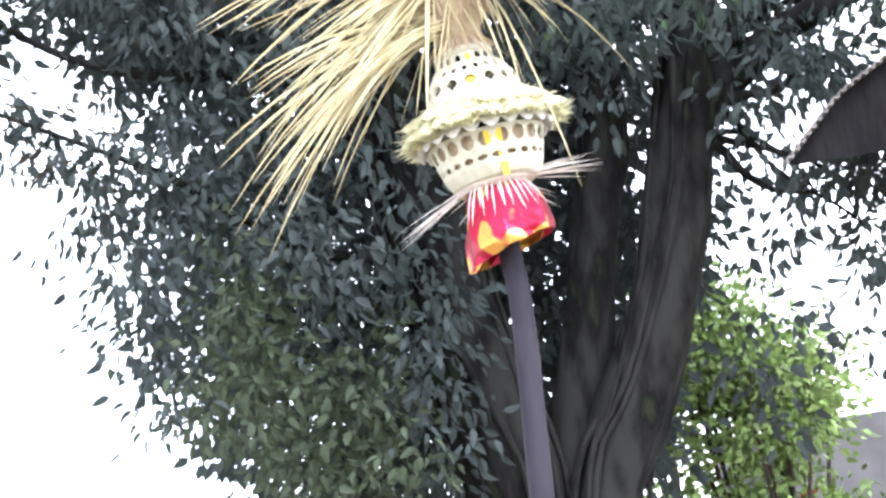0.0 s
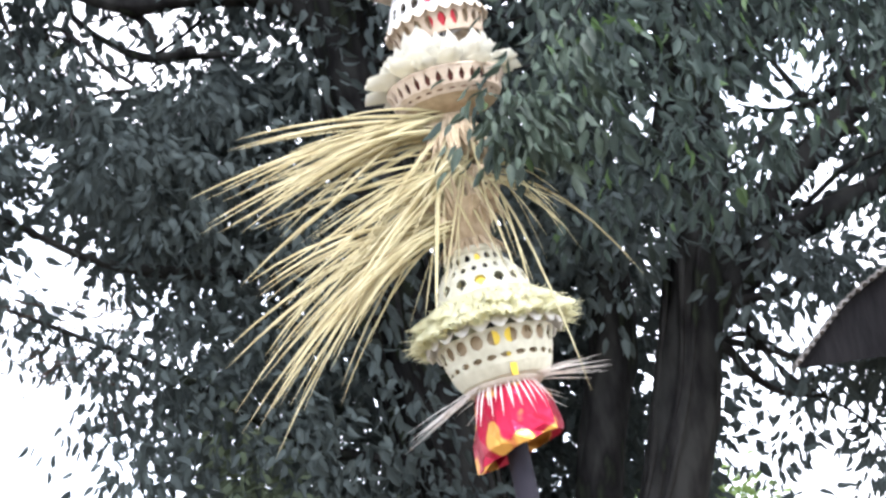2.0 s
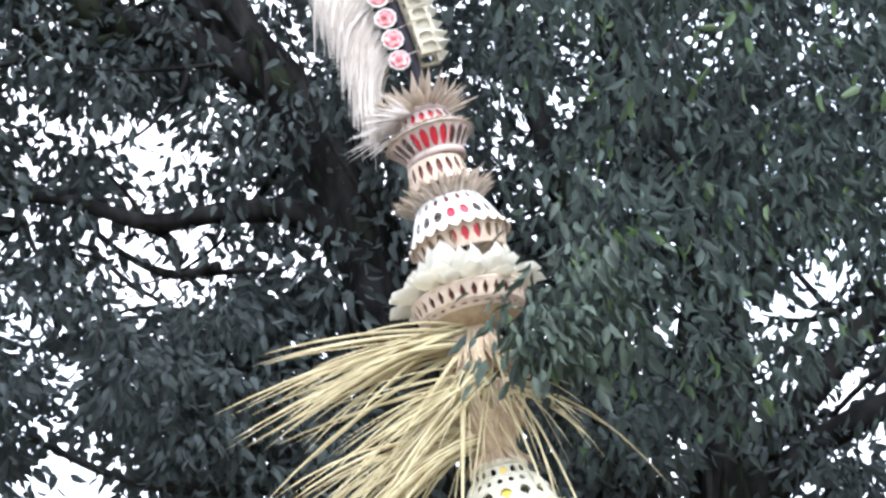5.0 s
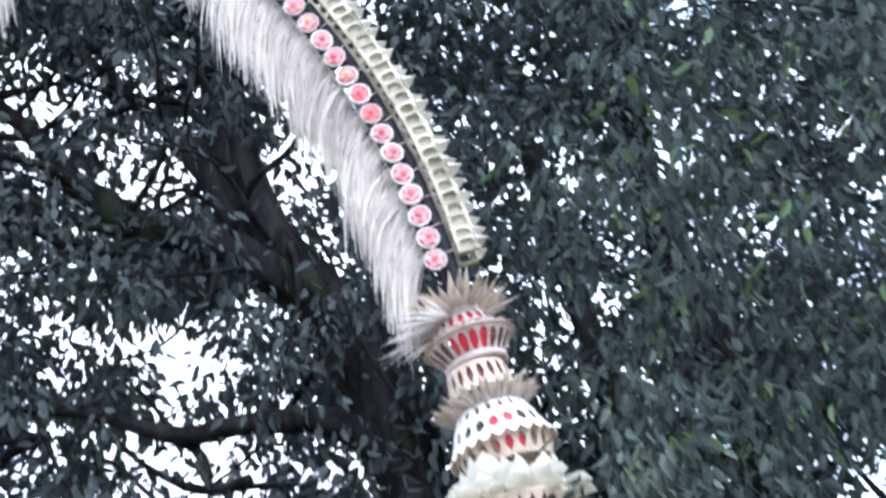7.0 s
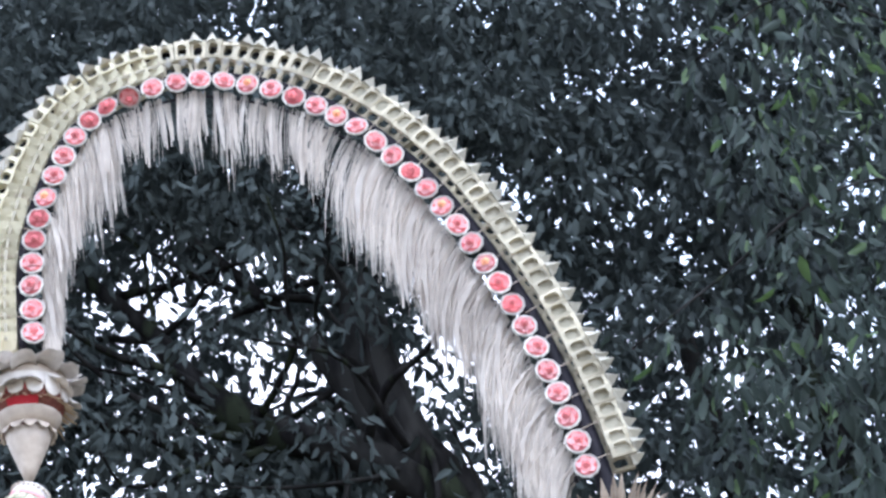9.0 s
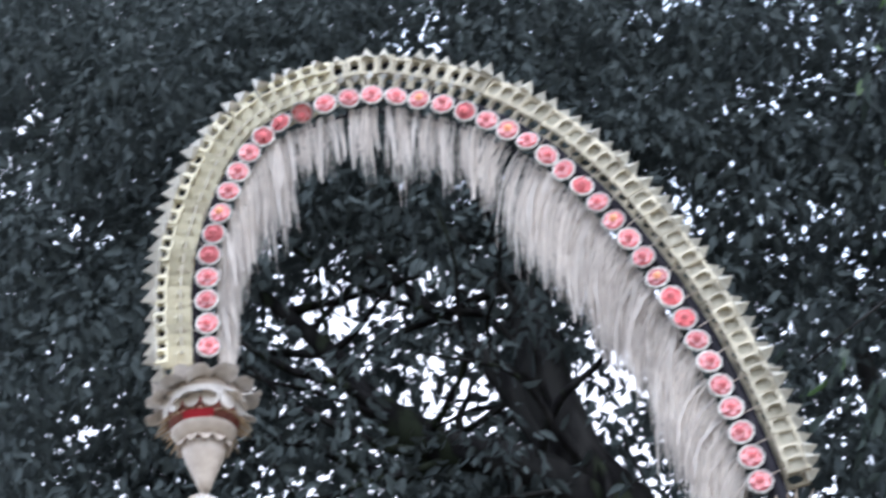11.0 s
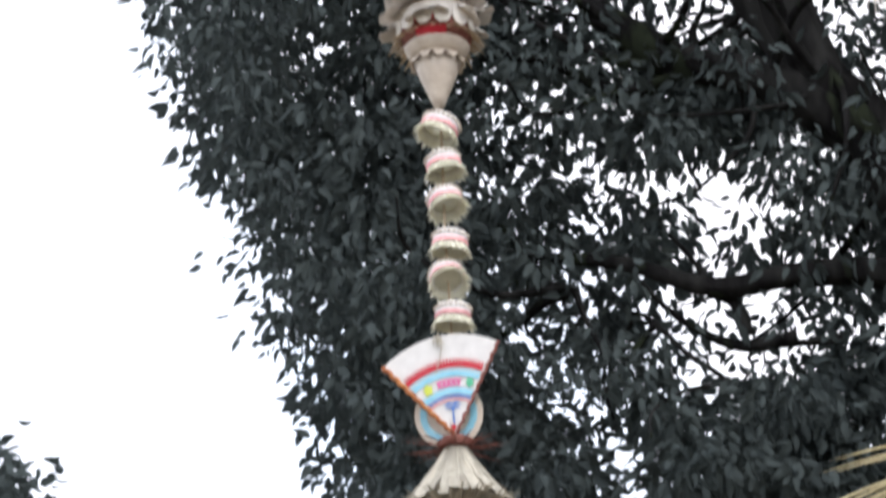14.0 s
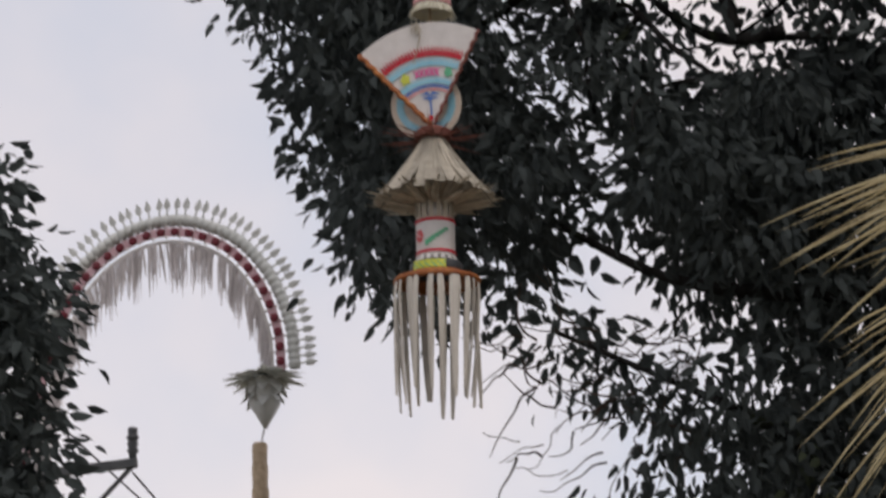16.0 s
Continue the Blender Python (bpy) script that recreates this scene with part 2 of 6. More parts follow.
# ---------------------------------------------------------------- kit
def mesh_object(name, verts, faces, mat, parent=None, label="", smooth=False):
    me = bpy.data.meshes.new(name)
    me.from_pydata([tuple(v) for v in verts], [], faces)
    me.materials.append(mat)
    if smooth:
        me.polygons.foreach_set("use_smooth", [True] * len(me.polygons))
    ob = new(name, me)
    ob.parent = parent
    if label:
        tagged(ob, label)
    return ob


def thing(name, label, category, m=None, group="", kind=""):
    ob = new(name)
    ob.empty_display_size = 0.1
    if m is not None:
        ob.matrix_world = m
    return tagged(ob, label, category, group, kind)


class Soup:
    """Gathers vertices and faces for one mesh."""

    def __init__(self):
        self.v, self.f = [], []

    def add(self, verts, faces):
        k = len(self.v)
        self.v += [tuple(p) for p in verts]
        self.f += [tuple(i + k for i in f) for f in faces]

    def make(self, name, mat, parent=None, label="", smooth=False):
        seen, to = {}, []
        for p in self.v:
            to.append(seen.setdefault((round(p[0], 5), round(p[1], 5), round(p[2], 5)), len(seen)))
        self.v = list(seen)
        faces = []
        for f in self.f:
            g = [to[i] for i in f]
            g = [a for k, a in enumerate(g) if a != g[k - 1]]
            if len(set(g)) > 2:
                faces.append(tuple(g))
        self.f = faces
        return mesh_object(name, self.v, self.f, mat, parent, label, smooth)


def smooth_curve(points, n):
    """n+1 places, evenly spaced along a Catmull-Rom curve through the points."""
    p = [Vector(q) for q in points]
    p = [2 * p[0] - p[1]] + p + [2 * p[-1] - p[-2]]
    out = []
    for i in range(1, len(p) - 2):
        a, b, c, d = p[i - 1:i + 3]
        for k in range(24):
            s = k / 24
            out.append(0.5 * (2 * b + (c - a) * s + (2 * a - 5 * b + 4 * c - d) * s * s + (3 * b - a - 3 * c + d) * s ** 3))
    out.append(p[-2])
    length = [0.0]
    for a, b in zip(out, out[1:]):
        length.append(length[-1] + (b - a).length)
    res, j = [], 0
    for k in range(n + 1):
        want = length[-1] * k / n
        while j < len(out) - 2 and length[j + 1] < want:
            j += 1
        s = (want - length[j]) / max(1e-9, length[j + 1] - length[j])
        res.append(out[j].lerp(out[j + 1], min(1.0, s)))
    return res


def tube(soup, path, radii, seg=10, knots=0.0):
    """A tapered round tube along a path."""
    rings = []
    for i, p in enumerate(path):
        d = (path[min(i + 1, len(path) - 1)] - path[max(i - 1, 0)]).normalized()
        u = d.cross(Vector((0, 1, 0.01))).normalized()
        w = d.cross(u).normalized()
        r = radii[i]
        rings.append([p + (u * math.cos(2 * math.pi * k / seg) + w * math.sin(2 * math.pi * k / seg)) * r
                      * (1 + knots * noise.noise(p * 2.5 + Vector((k * 1.3 % 3, 0, 0)))) for k in range(seg)])
    v = [q for ring in rings for q in ring]
    f = [(i * seg + k, i * seg + (k + 1) % seg, (i + 1) * seg + (k + 1) % seg, (i + 1) * seg + k) for i in range(len(path) - 1) for k in range(seg)]
    f += [tuple(reversed(range(seg))), tuple((len(path) - 1) * seg + k for k in range(seg))]
    soup.add(v, f)


def lathe(soup, profile, seg=32, thick=0.006, wobble=0.0):
    """A wall of revolution with thickness; profile: (radius, height) from top to bottom."""
    inner = [(max(0.001, r - thick), z) for r, z in reversed(profile)]
    loop = list(profile) + inner
    n = len(loop)
    v = [(r * (1 + wobble * noise.noise((math.cos(a) * 3, math.sin(a) * 3, z * 9))) * math.cos(a), r * (1 + wobble * noise.noise((math.cos(a) * 3, math.sin(a) * 3, z * 9))) * math.sin(a), z)
         for a in (2 * math.pi * k / seg for k in range(seg)) for r, z in loop]
    f = [(k * n + i, k * n + (i + 1) % n, ((k + 1) % seg) * n + (i + 1) % n, ((k + 1) % seg) * n + i) for k in range(seg) for i in range(n)]
    soup.add(v, f)


def pierced(soup, r0, z0, r1, z1, n, wide=0.6, tall=0.6, thick=0.008, point=0.0, turn=0.0, mid=0.5):
    """A conical wall from (r0, z0) to (r1, z1) with n oval openings through it; point draws the opening's foot out to a tip."""
    sq = [(0, 0), (0.5, 0), (1, 0), (1, 0.5), (1, 1), (0.5, 1), (0, 1), (0, 0.5)]
    for k in range(n):
        for shell in (0, 1):
            verts = []
            for (u, w) in sq:
                verts.append((u, w))
            for i, (u, w) in enumerate(sq):
                ang = math.atan2(w - 0.5, u - 0.5)
                hu, hw = 0.5 + math.cos(ang) * 0.5 * wide, mid + math.sin(ang) * 0.5 * tall
                if point and w > 0.9:
                    hu = 0.5 + (hu - 0.5) * (1 - max(point, 0))
                if point < 0 and w < 0.1:
                    hu = 0.5 + (hu - 0.5) * (1 + point)
                verts.append((hu, hw))
            pts = []
            for u, w in verts:
                a = turn + 2 * math.pi * (k + u) / n
                r = r0 + (r1 - r0) * w - shell * thick
                pts.append((r * math.cos(a), r * math.sin(a), z0 + (z1 - z0) * w))
            if shell == 0:
                first = pts
        both = first + pts
        f = []
        for i in range(8):
            j = (i + 1) % 8
            f += [(i, j, 8 + j, 8 + i), (16 + j, 16 + i, 24 + i, 24 + j), (8 + i, 8 + j, 24 + j, 24 + i)]
        f += [(0, 16, 17, 1), (1, 17, 18, 2), (4, 20, 21, 5), (5, 21, 22, 6)]
        soup.add(both, f)


def blade(soup, path, width, side, fold=0.25, tip=0.08):
    """A folded leaf blade along a path: two halves that meet at a sunken midrib. side: the direction of its breadth."""
    v, n = [], len(path)
    for i, p in enumerate(path):
        s = i / (n - 1)
        w = width * (tip + (1 - tip) * min(1.0, 4 * s + 0.35) * (1 - s) ** 0.6 if s < 1 else tip * 0.4)
        d = (path[min(i + 1, n - 1)] - path[max(i - 1, 0)]).normalized()
        b = (side - d * side.dot(d)).normalized()
        up = d.cross(b)
        v += [p - b * w * 0.5, p - up * w * fold, p + b * w * 0.5]
    f = []
    for i in range(n - 1):
        k = 3 * i
        f += [(k, k + 1, k + 4, k + 3), (k + 1, k + 2, k + 5, k + 4)]
    soup.add(v, f)


def ruff(soup, rng, n, r, z, length, rise, width, spread=0.25, curl=0.0, arc=(0, 2 * math.pi)):
    """A ring of n narrow leaf tips that stand out from radius r; rise: their climb per length."""
    for k in range(n):
        a = arc[0] + (arc[1] - arc[0]) * (k + rng.uniform(-0.4, 0.4)) / n
        out = Vector((math.cos(a), math.sin(a), 0))
        side = Vector((-math.sin(a), math.cos(a), rng.uniform(-0.4, 0.4)))
        ln = length * rng.uniform(1 - spread, 1 + spread)
        up = rise + rng.uniform(-0.25, 0.25) * spread * 2
        d = (out + Vector((0, 0, up)) + side * rng.uniform(-0.25, 0.25)).normalized()
        p0 = out * r + Vector((0, 0, z + rng.uniform(-0.006, 0.006)))
        path = [p0 + d * ln * s + Vector((0, 0, curl * ln * s * s)) for s in (0, 0.5, 1)]
        blade(soup, path, width * rng.uniform(0.7, 1.3), side)


def leaves(name, places, aims, sizes, mat, parent, rng, label="", kind="stuff", slim=0.36):
    """Many leaves in one mesh: each a pointed oval folded along its midrib and bent at the tip. places, aims: n x 3; sizes: n."""
    n = len(places)
    aims = aims / np.linalg.norm(aims, axis=1)[:, None]
    r = rng.normal(size=(n, 3))
    side = np.cross(aims, r)
    side /= np.linalg.norm(side, axis=1)[:, None]
    up = np.cross(side, aims)
    s = sizes[:, None]
    base = [(0, 0, 0), (0.28, 0.5, 0.06), (0.30, 0, -0.04), (0.28, -0.5, 0.06), (0.66, 0.40, 0.0), (0.68, 0, -0.10), (0.66, -0.40, 0.0), (1, 0, -0.22)]
    v = np.stack([places + aims * s * a + side * s * b * slim + up * s * c for a, b, c in base], 1).reshape(-1, 3)
    me = bpy.data.meshes.new(name)
    k = (np.arange(n) * 8)[:, None]
    tri = np.array([(0, 2, 1), (0, 3, 2), (1, 2, 5), (1, 5, 4), (2, 3, 6), (2, 6, 5), (4, 5, 7), (5, 6, 7)])
    idx = (k[:, :, None] + tri[None]).reshape(-1)
    me.vertices.add(n * 8)
    me.vertices.foreach_set("co", v.reshape(-1))
    me.loops.add(len(idx))
    me.loops.foreach_set("vertex_index", idx.astype(np.int32))
    me.polygons.add(n * 8)
    me.polygons.foreach_set("loop_start", (np.arange(n * 8) * 3).astype(np.int32))
    me.update(calc_edges=True)
    me.materials.append(mat)
    ob = new(name, me)
    ob.parent = parent
    return tagged(ob, label, kind=kind)

# ---------------------------------------------------------------- ground
rg = Soup()
steps = [-400, -120, -40, -15, -6, -2, 2, 6, 10, 16, 24, 40, 120, 400]
for y in steps:
    for x in steps:
        far = max(abs(x), abs(y - 5))
        rg.v.append((x, y, 0.0 if far < 20 else 0.15 * math.sin(x * 0.7 + y)))
w_ = len(steps)
rg.f = [(i * w_ + k, i * w_ + k + 1, (i + 1) * w_ + k + 1, (i + 1) * w_ + k) for i in range(w_ - 1) for k in range(w_ - 1)]
tagged(rg.make("ground", GROUND), "packed brown earth under the trees", "ground", kind="structure")

# ---------------------------------------------------------------- trees
CROWN_EDGE = [(2.0, 0.1), (2.3, -0.25), (2.65, -0.65), (3.0, -0.8), (3.2, -1.05), (3.6, -1.2), (4.15, -1.25), (4.25, -1.85), (4.6, -2.2), (5.3, -2.4), (6.0, -2.6), (6.5, -2.8), (7.0, -3.1), (9.0, -3.45), (14, -2.5)]
CLEARINGS = [(-0.43, 6.35, 0.22), (-0.66, 5.55, 0.25), (-0.23, 5.7, 0.16), (-0.8, 4.2, 0.35), (3.0, 5.4, 0.26), (3.0, 4.85, 0.24), (2.2, 4.1, 0.25), (2.6, 3.0, 0.5),
             (-0.55, 7.75, 0.17), (-0.4, 7.4, 0.18), (-1.05, 7.9, 0.14), (-0.85, 7.45, 0.14), (-0.72, 6.5, 0.2), (-0.45, 5.6, 0.16), (-1.0, 5.95, 0.16), (0.2, 4.95, 0.12),
             (2.8, 3.8, 0.25), (2.24, 3.21, 0.16), (3.04, 5.03, 0.20), (3.10, 4.61, 0.20), (2.14, 3.04, 0.14), (-1.00, 4.52, 0.17), (-0.68, 6.54, 0.20), (-0.61, 7.21, 0.13), (-0.75, 6.54, 0.20), (-0.33, 6.04, 0.13), (-0.52, 6.15, 0.14), (-0.32, 6.34, 0.18), (-0.88, 8.1, 0.2), (-0.66, 7.5, 0.2), (0.09, 7.4, 0.16), (-1.04, 6.65, 0.22), (-0.52, 6.45, 0.2), (-0.7, 6.1, 0.18), (-1.09, 5.36, 0.17), (-1.14, 4.47, 0.2), (-1.06, 6.07, 0.15), (-0.44, 5.76, 0.16), (-2.0, 7.25, 0.12), (0.35, 6.9, 0.2), (-1.35, 5.65, 0.13)]
GAPS = [(-0.80, 7.53, 0.16), (-0.49, 7.51, 0.12), (-0.95, 8.09, 0.15), (-0.93, 7.33, 0.12), (0.26, 6.85, 0.14), (0.08, 7.83, 0.11), (-0.65, 6.46, 0.19), (-0.36, 6.41, 0.22), (-0.86, 6.55, 0.14), (-1.03, 7.03, 0.11), (-0.47, 8.04, 0.09), (-0.97, 8.04, 0.15), (-0.79, 7.53, 0.16), (-0.55, 7.49, 0.15), (1.13, 8.54, 0.11), (-0.65, 8.75, 0.07), (-0.31, 8.40, 0.08), (0.24, 6.88, 0.11), (-0.77, 7.53, 0.16), (-0.47, 7.48, 0.12), (-0.66, 6.51, 0.19), (-0.49, 6.31, 0.18), (-0.38, 5.69, 0.16), (-2.04, 6.43, 0.11), (-1.35, 6.00, 0.14), (-0.14, 6.37, 0.11), (-0.90, 7.99, 0.14), (0.29, 6.81, 0.11), (-1.45, 5.82, 0.12), (-0.87, 5.74, 0.14)]              # where the sky shows through the crown
LOW_GAPS = [(3.10, 5.37, 0.20), (3.00, 5.15, 0.14), (2.58, 4.60, 0.11), (2.80, 4.45, 0.13), (3.09, 4.13, 0.14), (2.64, 3.95, 0.10), (2.56, 4.14, 0.08), (2.24, 3.55, 0.11), (2.56, 3.42, 0.17), (2.88, 3.41, 0.17), (-0.35, 5.75, 0.14), (-0.82, 5.84, 0.10), (-0.70, 5.51, 0.17), (0.53, 5.42, 0.10), (0.56, 5.23, 0.07), (-1.13, 4.62, 0.22), (-0.90, 4.67, 0.17), (-1.16, 4.26, 0.17), (-1.20, 3.81, 0.17), (-0.61, 5.00, 0.07), (2.78, 4.48, 0.13), (3.14, 4.28, 0.14), (2.26, 3.58, 0.11), (2.47, 2.97, 0.17), (2.75, 3.22, 0.14), (2.57, 3.81, 0.10), (-1.02, 4.65, 0.22), (-1.15, 4.49, 0.17), (-0.09, 4.32, 0.08), (-0.85, 4.87, 0.14)]


def low_gap(p, rng):
    """Whether a twig would close one of the gaps that show from lower down, beside the pole."""
    k = (9.5 + 1.289) / (p.y + 1.289)
    x, z = (p.x + 0.163) * k - 0.163, (p.z - 1.349) * k + 1.349
    return any((x - cx) ** 2 + (z - cz) ** 2 < (r * (0.75 + 0.5 * noise.noise(p * 4))) ** 2 for cx, cz, r in LOW_GAPS) and rng.random() < (0.85 if x > 0 else 0.68)


def edge_at(z):
    for (z0, x0), (z1, x1) in zip(CROWN_EDGE, CROWN_EDGE[1:]):
        if z <= z1:
            return x0 + (x1 - x0) * (z - z0) / (z1 - z0)
    return CROWN_EDGE[-1][1]


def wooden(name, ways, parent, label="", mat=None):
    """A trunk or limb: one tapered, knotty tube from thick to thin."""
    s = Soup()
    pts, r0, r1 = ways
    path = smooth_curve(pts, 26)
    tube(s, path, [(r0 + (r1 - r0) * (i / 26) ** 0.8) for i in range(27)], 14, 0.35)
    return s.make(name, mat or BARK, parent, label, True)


def twig_leaves(rng, centres, per, reach, size, droop=0.9):
    """Leaves round twig ends: places, aims and sizes."""
    n = len(centres) * per
    c = np.repeat(centres, per, 0)
    off = rng.normal(size=(n, 3)) * reach * np.array([1, 1, 0.75])
    aim = off * 1.2 / reach + rng.normal(size=(n, 3)) * 0.5 + np.array([0, 0, -droop * 1.6])
    return c + off, aim, size * rng.uniform(0.65, 1.25, n)


tree_rng = np.random.default_rng(7)
big_tree = thing("broadleaf_tree", "large broadleaf tree with dark trunks and dense dark green drooping leaves", "tree", pose(1.2, 9.4, 0))


def under(ob, parent):
    ob.parent = parent
    ob.matrix_parent_inverse = parent.matrix_basis.inverted()
    return ob


TRUNK_1 = [(1.05, 9.5, 0), (1.41, 9.4, 2.05), (1.63, 9.35, 2.52), (1.86, 9.3, 3.06), (2.02, 9.3, 3.62), (2.16, 9.3, 4.2), (2.3, 9.4, 5.0), (2.25, 9.5, 5.8), (2.1, 9.8, 7.2), (2.3, 10, 9)]
TRUNK_2 = [(0.95, 9.7, 0), (1.0, 9.6, 2.1), (0.9, 9.6, 2.6), (0.75, 9.5, 3.4), (0.64, 9.4, 4.4), (0.58, 9.4, 5.27), (0.5, 9.4, 5.85), (0.22, 9.4, 6.6), (0.0, 9.4, 7.0), (-0.1, 9.5, 7.55), (-0.12, 9.6, 8.1), (-0.3, 9.7, 9.0)]
LIMB_A = [(0.25, 9.4, 6.55), (-0.2, 9.4, 6.94), (-0.63, 9.4, 7.12), (-0.95, 9.4, 7.42), (-1.19, 9.5, 7.86), (-1.6, 9.6, 8.4)]
LIMB_B = [(0.56, 9.4, 5.6), (0.25, 9.4, 5.86), (-0.18, 9.4, 5.93), (-0.56, 9.4, 5.92), (-1.0, 9.5, 6.15), (-1.5, 9.6, 6.3)]
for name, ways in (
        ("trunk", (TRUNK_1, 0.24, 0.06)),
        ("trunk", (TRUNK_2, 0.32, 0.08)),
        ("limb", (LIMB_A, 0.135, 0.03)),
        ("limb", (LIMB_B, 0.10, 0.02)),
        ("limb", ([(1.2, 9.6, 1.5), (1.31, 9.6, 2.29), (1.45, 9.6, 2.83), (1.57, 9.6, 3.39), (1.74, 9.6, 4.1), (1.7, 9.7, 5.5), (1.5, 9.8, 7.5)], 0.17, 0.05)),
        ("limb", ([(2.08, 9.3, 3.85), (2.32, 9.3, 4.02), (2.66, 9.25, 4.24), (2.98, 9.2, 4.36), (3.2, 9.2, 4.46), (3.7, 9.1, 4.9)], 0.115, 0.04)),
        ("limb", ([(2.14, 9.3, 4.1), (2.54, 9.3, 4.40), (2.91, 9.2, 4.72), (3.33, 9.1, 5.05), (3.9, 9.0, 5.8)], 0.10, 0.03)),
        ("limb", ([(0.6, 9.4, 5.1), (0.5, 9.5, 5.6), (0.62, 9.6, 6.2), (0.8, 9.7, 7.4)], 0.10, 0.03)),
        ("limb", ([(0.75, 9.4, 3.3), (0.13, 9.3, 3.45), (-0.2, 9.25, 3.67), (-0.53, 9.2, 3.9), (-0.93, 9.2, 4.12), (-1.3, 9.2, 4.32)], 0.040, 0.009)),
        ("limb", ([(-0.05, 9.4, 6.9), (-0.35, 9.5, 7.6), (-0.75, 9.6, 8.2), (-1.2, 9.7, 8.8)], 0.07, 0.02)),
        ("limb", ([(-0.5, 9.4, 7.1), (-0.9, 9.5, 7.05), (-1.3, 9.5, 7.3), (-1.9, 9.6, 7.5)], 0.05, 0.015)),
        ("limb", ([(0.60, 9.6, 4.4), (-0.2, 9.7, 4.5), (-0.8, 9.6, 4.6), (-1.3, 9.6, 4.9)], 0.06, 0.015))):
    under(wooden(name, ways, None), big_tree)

# creepers that cling to the trunks
vine_rng = random.Random(31)
for base, girth in ((TRUNK_1[:6], 0.225), (TRUNK_2[:6], 0.30)):
    core = smooth_curve(base, 26)
    for k in range(7):
        a0, tw, r = vine_rng.uniform(-2.9, -0.2), vine_rng.uniform(-0.05, 0.05), 0.0
        path = []
        for i, q in enumerate(core[4:]):
            r = girth * (1 - 0.36 * (i + 4) / 30)
            a = a0 + tw * i + 0.25 * noise.noise((k * 3.0, i * 0.25, 1))
            path.append(q + Vector((r * math.cos(a), r * math.sin(a), 0)))
        s = Soup()
        tube(s, path, [0.012 + 0.010 * vine_rng.random() for _ in path], 7, 0.3)
        under(s.make("creeper_stem", BARK, None, "", True), big_tree)

NOISE_OFF = Vector((3.1, 7.7, 1.3))


WOOD = smooth_curve(TRUNK_2[4:9], 28) + smooth_curve(LIMB_A[:4], 14) + smooth_curve(LIMB_B[:5], 14)


def thick_enough(p, rng):
    """Where the crown carries twigs: inside its edge, outside its clearings, in uneven clumps."""
    x, y, z = p
    rag = 0.34 * noise.noise(Vector((x * 0.6, 0, z)) * 2.3) + 0.10 * noise.noise(Vector((x, y, z)) * 6)
    xh, zh = x * 9 / y, (z - 2) * 9 / y + 2
    if xh < edge_at(zh) + rag + 0.15:
        return False
    if xh < -1.05 + 0.5 * rag and zh < 4.3 + rag and (zh < 3.2 or rng.random() < 0.90):
        return False
    if xh < -0.68 + 0.5 * rag and 3.95 < zh < 4.62 and rng.random() < 0.80:
        return False
    if low_gap(p, rng):
        return False
    if y > 10.2 and 0.5 < x < 2.0 and z < 4.8:
        return rng.random() < 0.9
    for cx, cz, r in CLEARINGS + [(a, b, c * 1.3) for a, b, c in GAPS]:
        k = y / 9.5
        if (x / k - cx) ** 2 + ((z - 2) / k + 2 - cz) ** 2 < (r * (0.75 + 0.5 * noise.noise(p * 4))) ** 2:
            return rng.random() < 0.06
    if y < 9.95 and 0.8 < x < 2.2 and z < 3.9 + 0.25 * noise.noise(p * 3):
        return False
    if y < 12.5 and x > 1.8 and z < 3.15 + 0.2 * noise.noise(p * 2) and rng.random() < 0.93:
        return False
    if y < 9.6 and any(abs(x - q.x) < 0.15 and abs(z - q.z) < 0.13 for q in WOOD) and rng.random() < 0.6:
        return False
    if y > 10.0 and z < 4.9 and (x < -0.45 or (x > 2.1 and rng.random() < 0.6)) and rng.random() < 0.85:
        return False
    k = 9.5 / y
    hole = Vector((x * k, 5.0, (z - 2) * k))              # light breaks through where gaps of all layers line up
    gap = noise.noise(hole * 1.3 + NOISE_OFF) * 0.30 + noise.noise(hole * 4.3) * 0.42 + noise.noise(hole * 9.5) * 0.42
    h = hole.z + 2
    thin = -0.26 if -0.95 < hole.x < 0.45 and 4.35 < h < 5.45 else -0.26 if -0.75 < hole.x < 0.45 and h < 5.25 else -0.05 if -1.6 < hole.x < -0.5 and (4.85 if hole.x > -1.15 else 4.6) < h < 5.3 else 0.20 if -1.6 < hole.x < -0.55 and h < 4.85 else 0.20 if hole.x > 1.95 and h < 5.2 else -0.03 if hole.x < -1.7 else 0.0 if hole.x < 0.3 and h < 5.6 else 0.14 if hole.x < 0.5 and h < 8.1 else (0.0 if hole.x > 0.5 else -0.12) if h > 8.5 else 0.11 if h > 6.3 and hole.x > 0.9 else 0.07 if h > 6.3 or hole.x > 2.6 else -0.05
    if gap > 0.13 - thin:
        return rng.random() < 0.07
    return noise.noise(p * 2.3 + NOISE_OFF) > -0.35 + rng.uniform(-0.25, 0.25)


centres = []
while len(centres) < 13500:
    p = Vector((tree_rng.uniform(-3.6, 4.6), tree_rng.uniform(8.6, 11.8), tree_rng.uniform(2.2, 12.6)))
    if p.z < 2.6 + p.y * 0.88 and thick_enough(p, tree_rng):
        centres.append(p)
for q in smooth_curve([(-0.2, 9.25, 3.67), (-0.53, 9.2, 3.9), (-0.93, 9.2, 4.12), (-1.3, 9.2, 4.32)], 16):
    for k in range(2):
        centres.append(q + Vector((tree_rng.normal(0, 0.10), tree_rng.normal(0, 0.12), tree_rng.normal(-0.04, 0.10))))
centres = np.array(centres)
deep = centres[:, 1] > 10.1
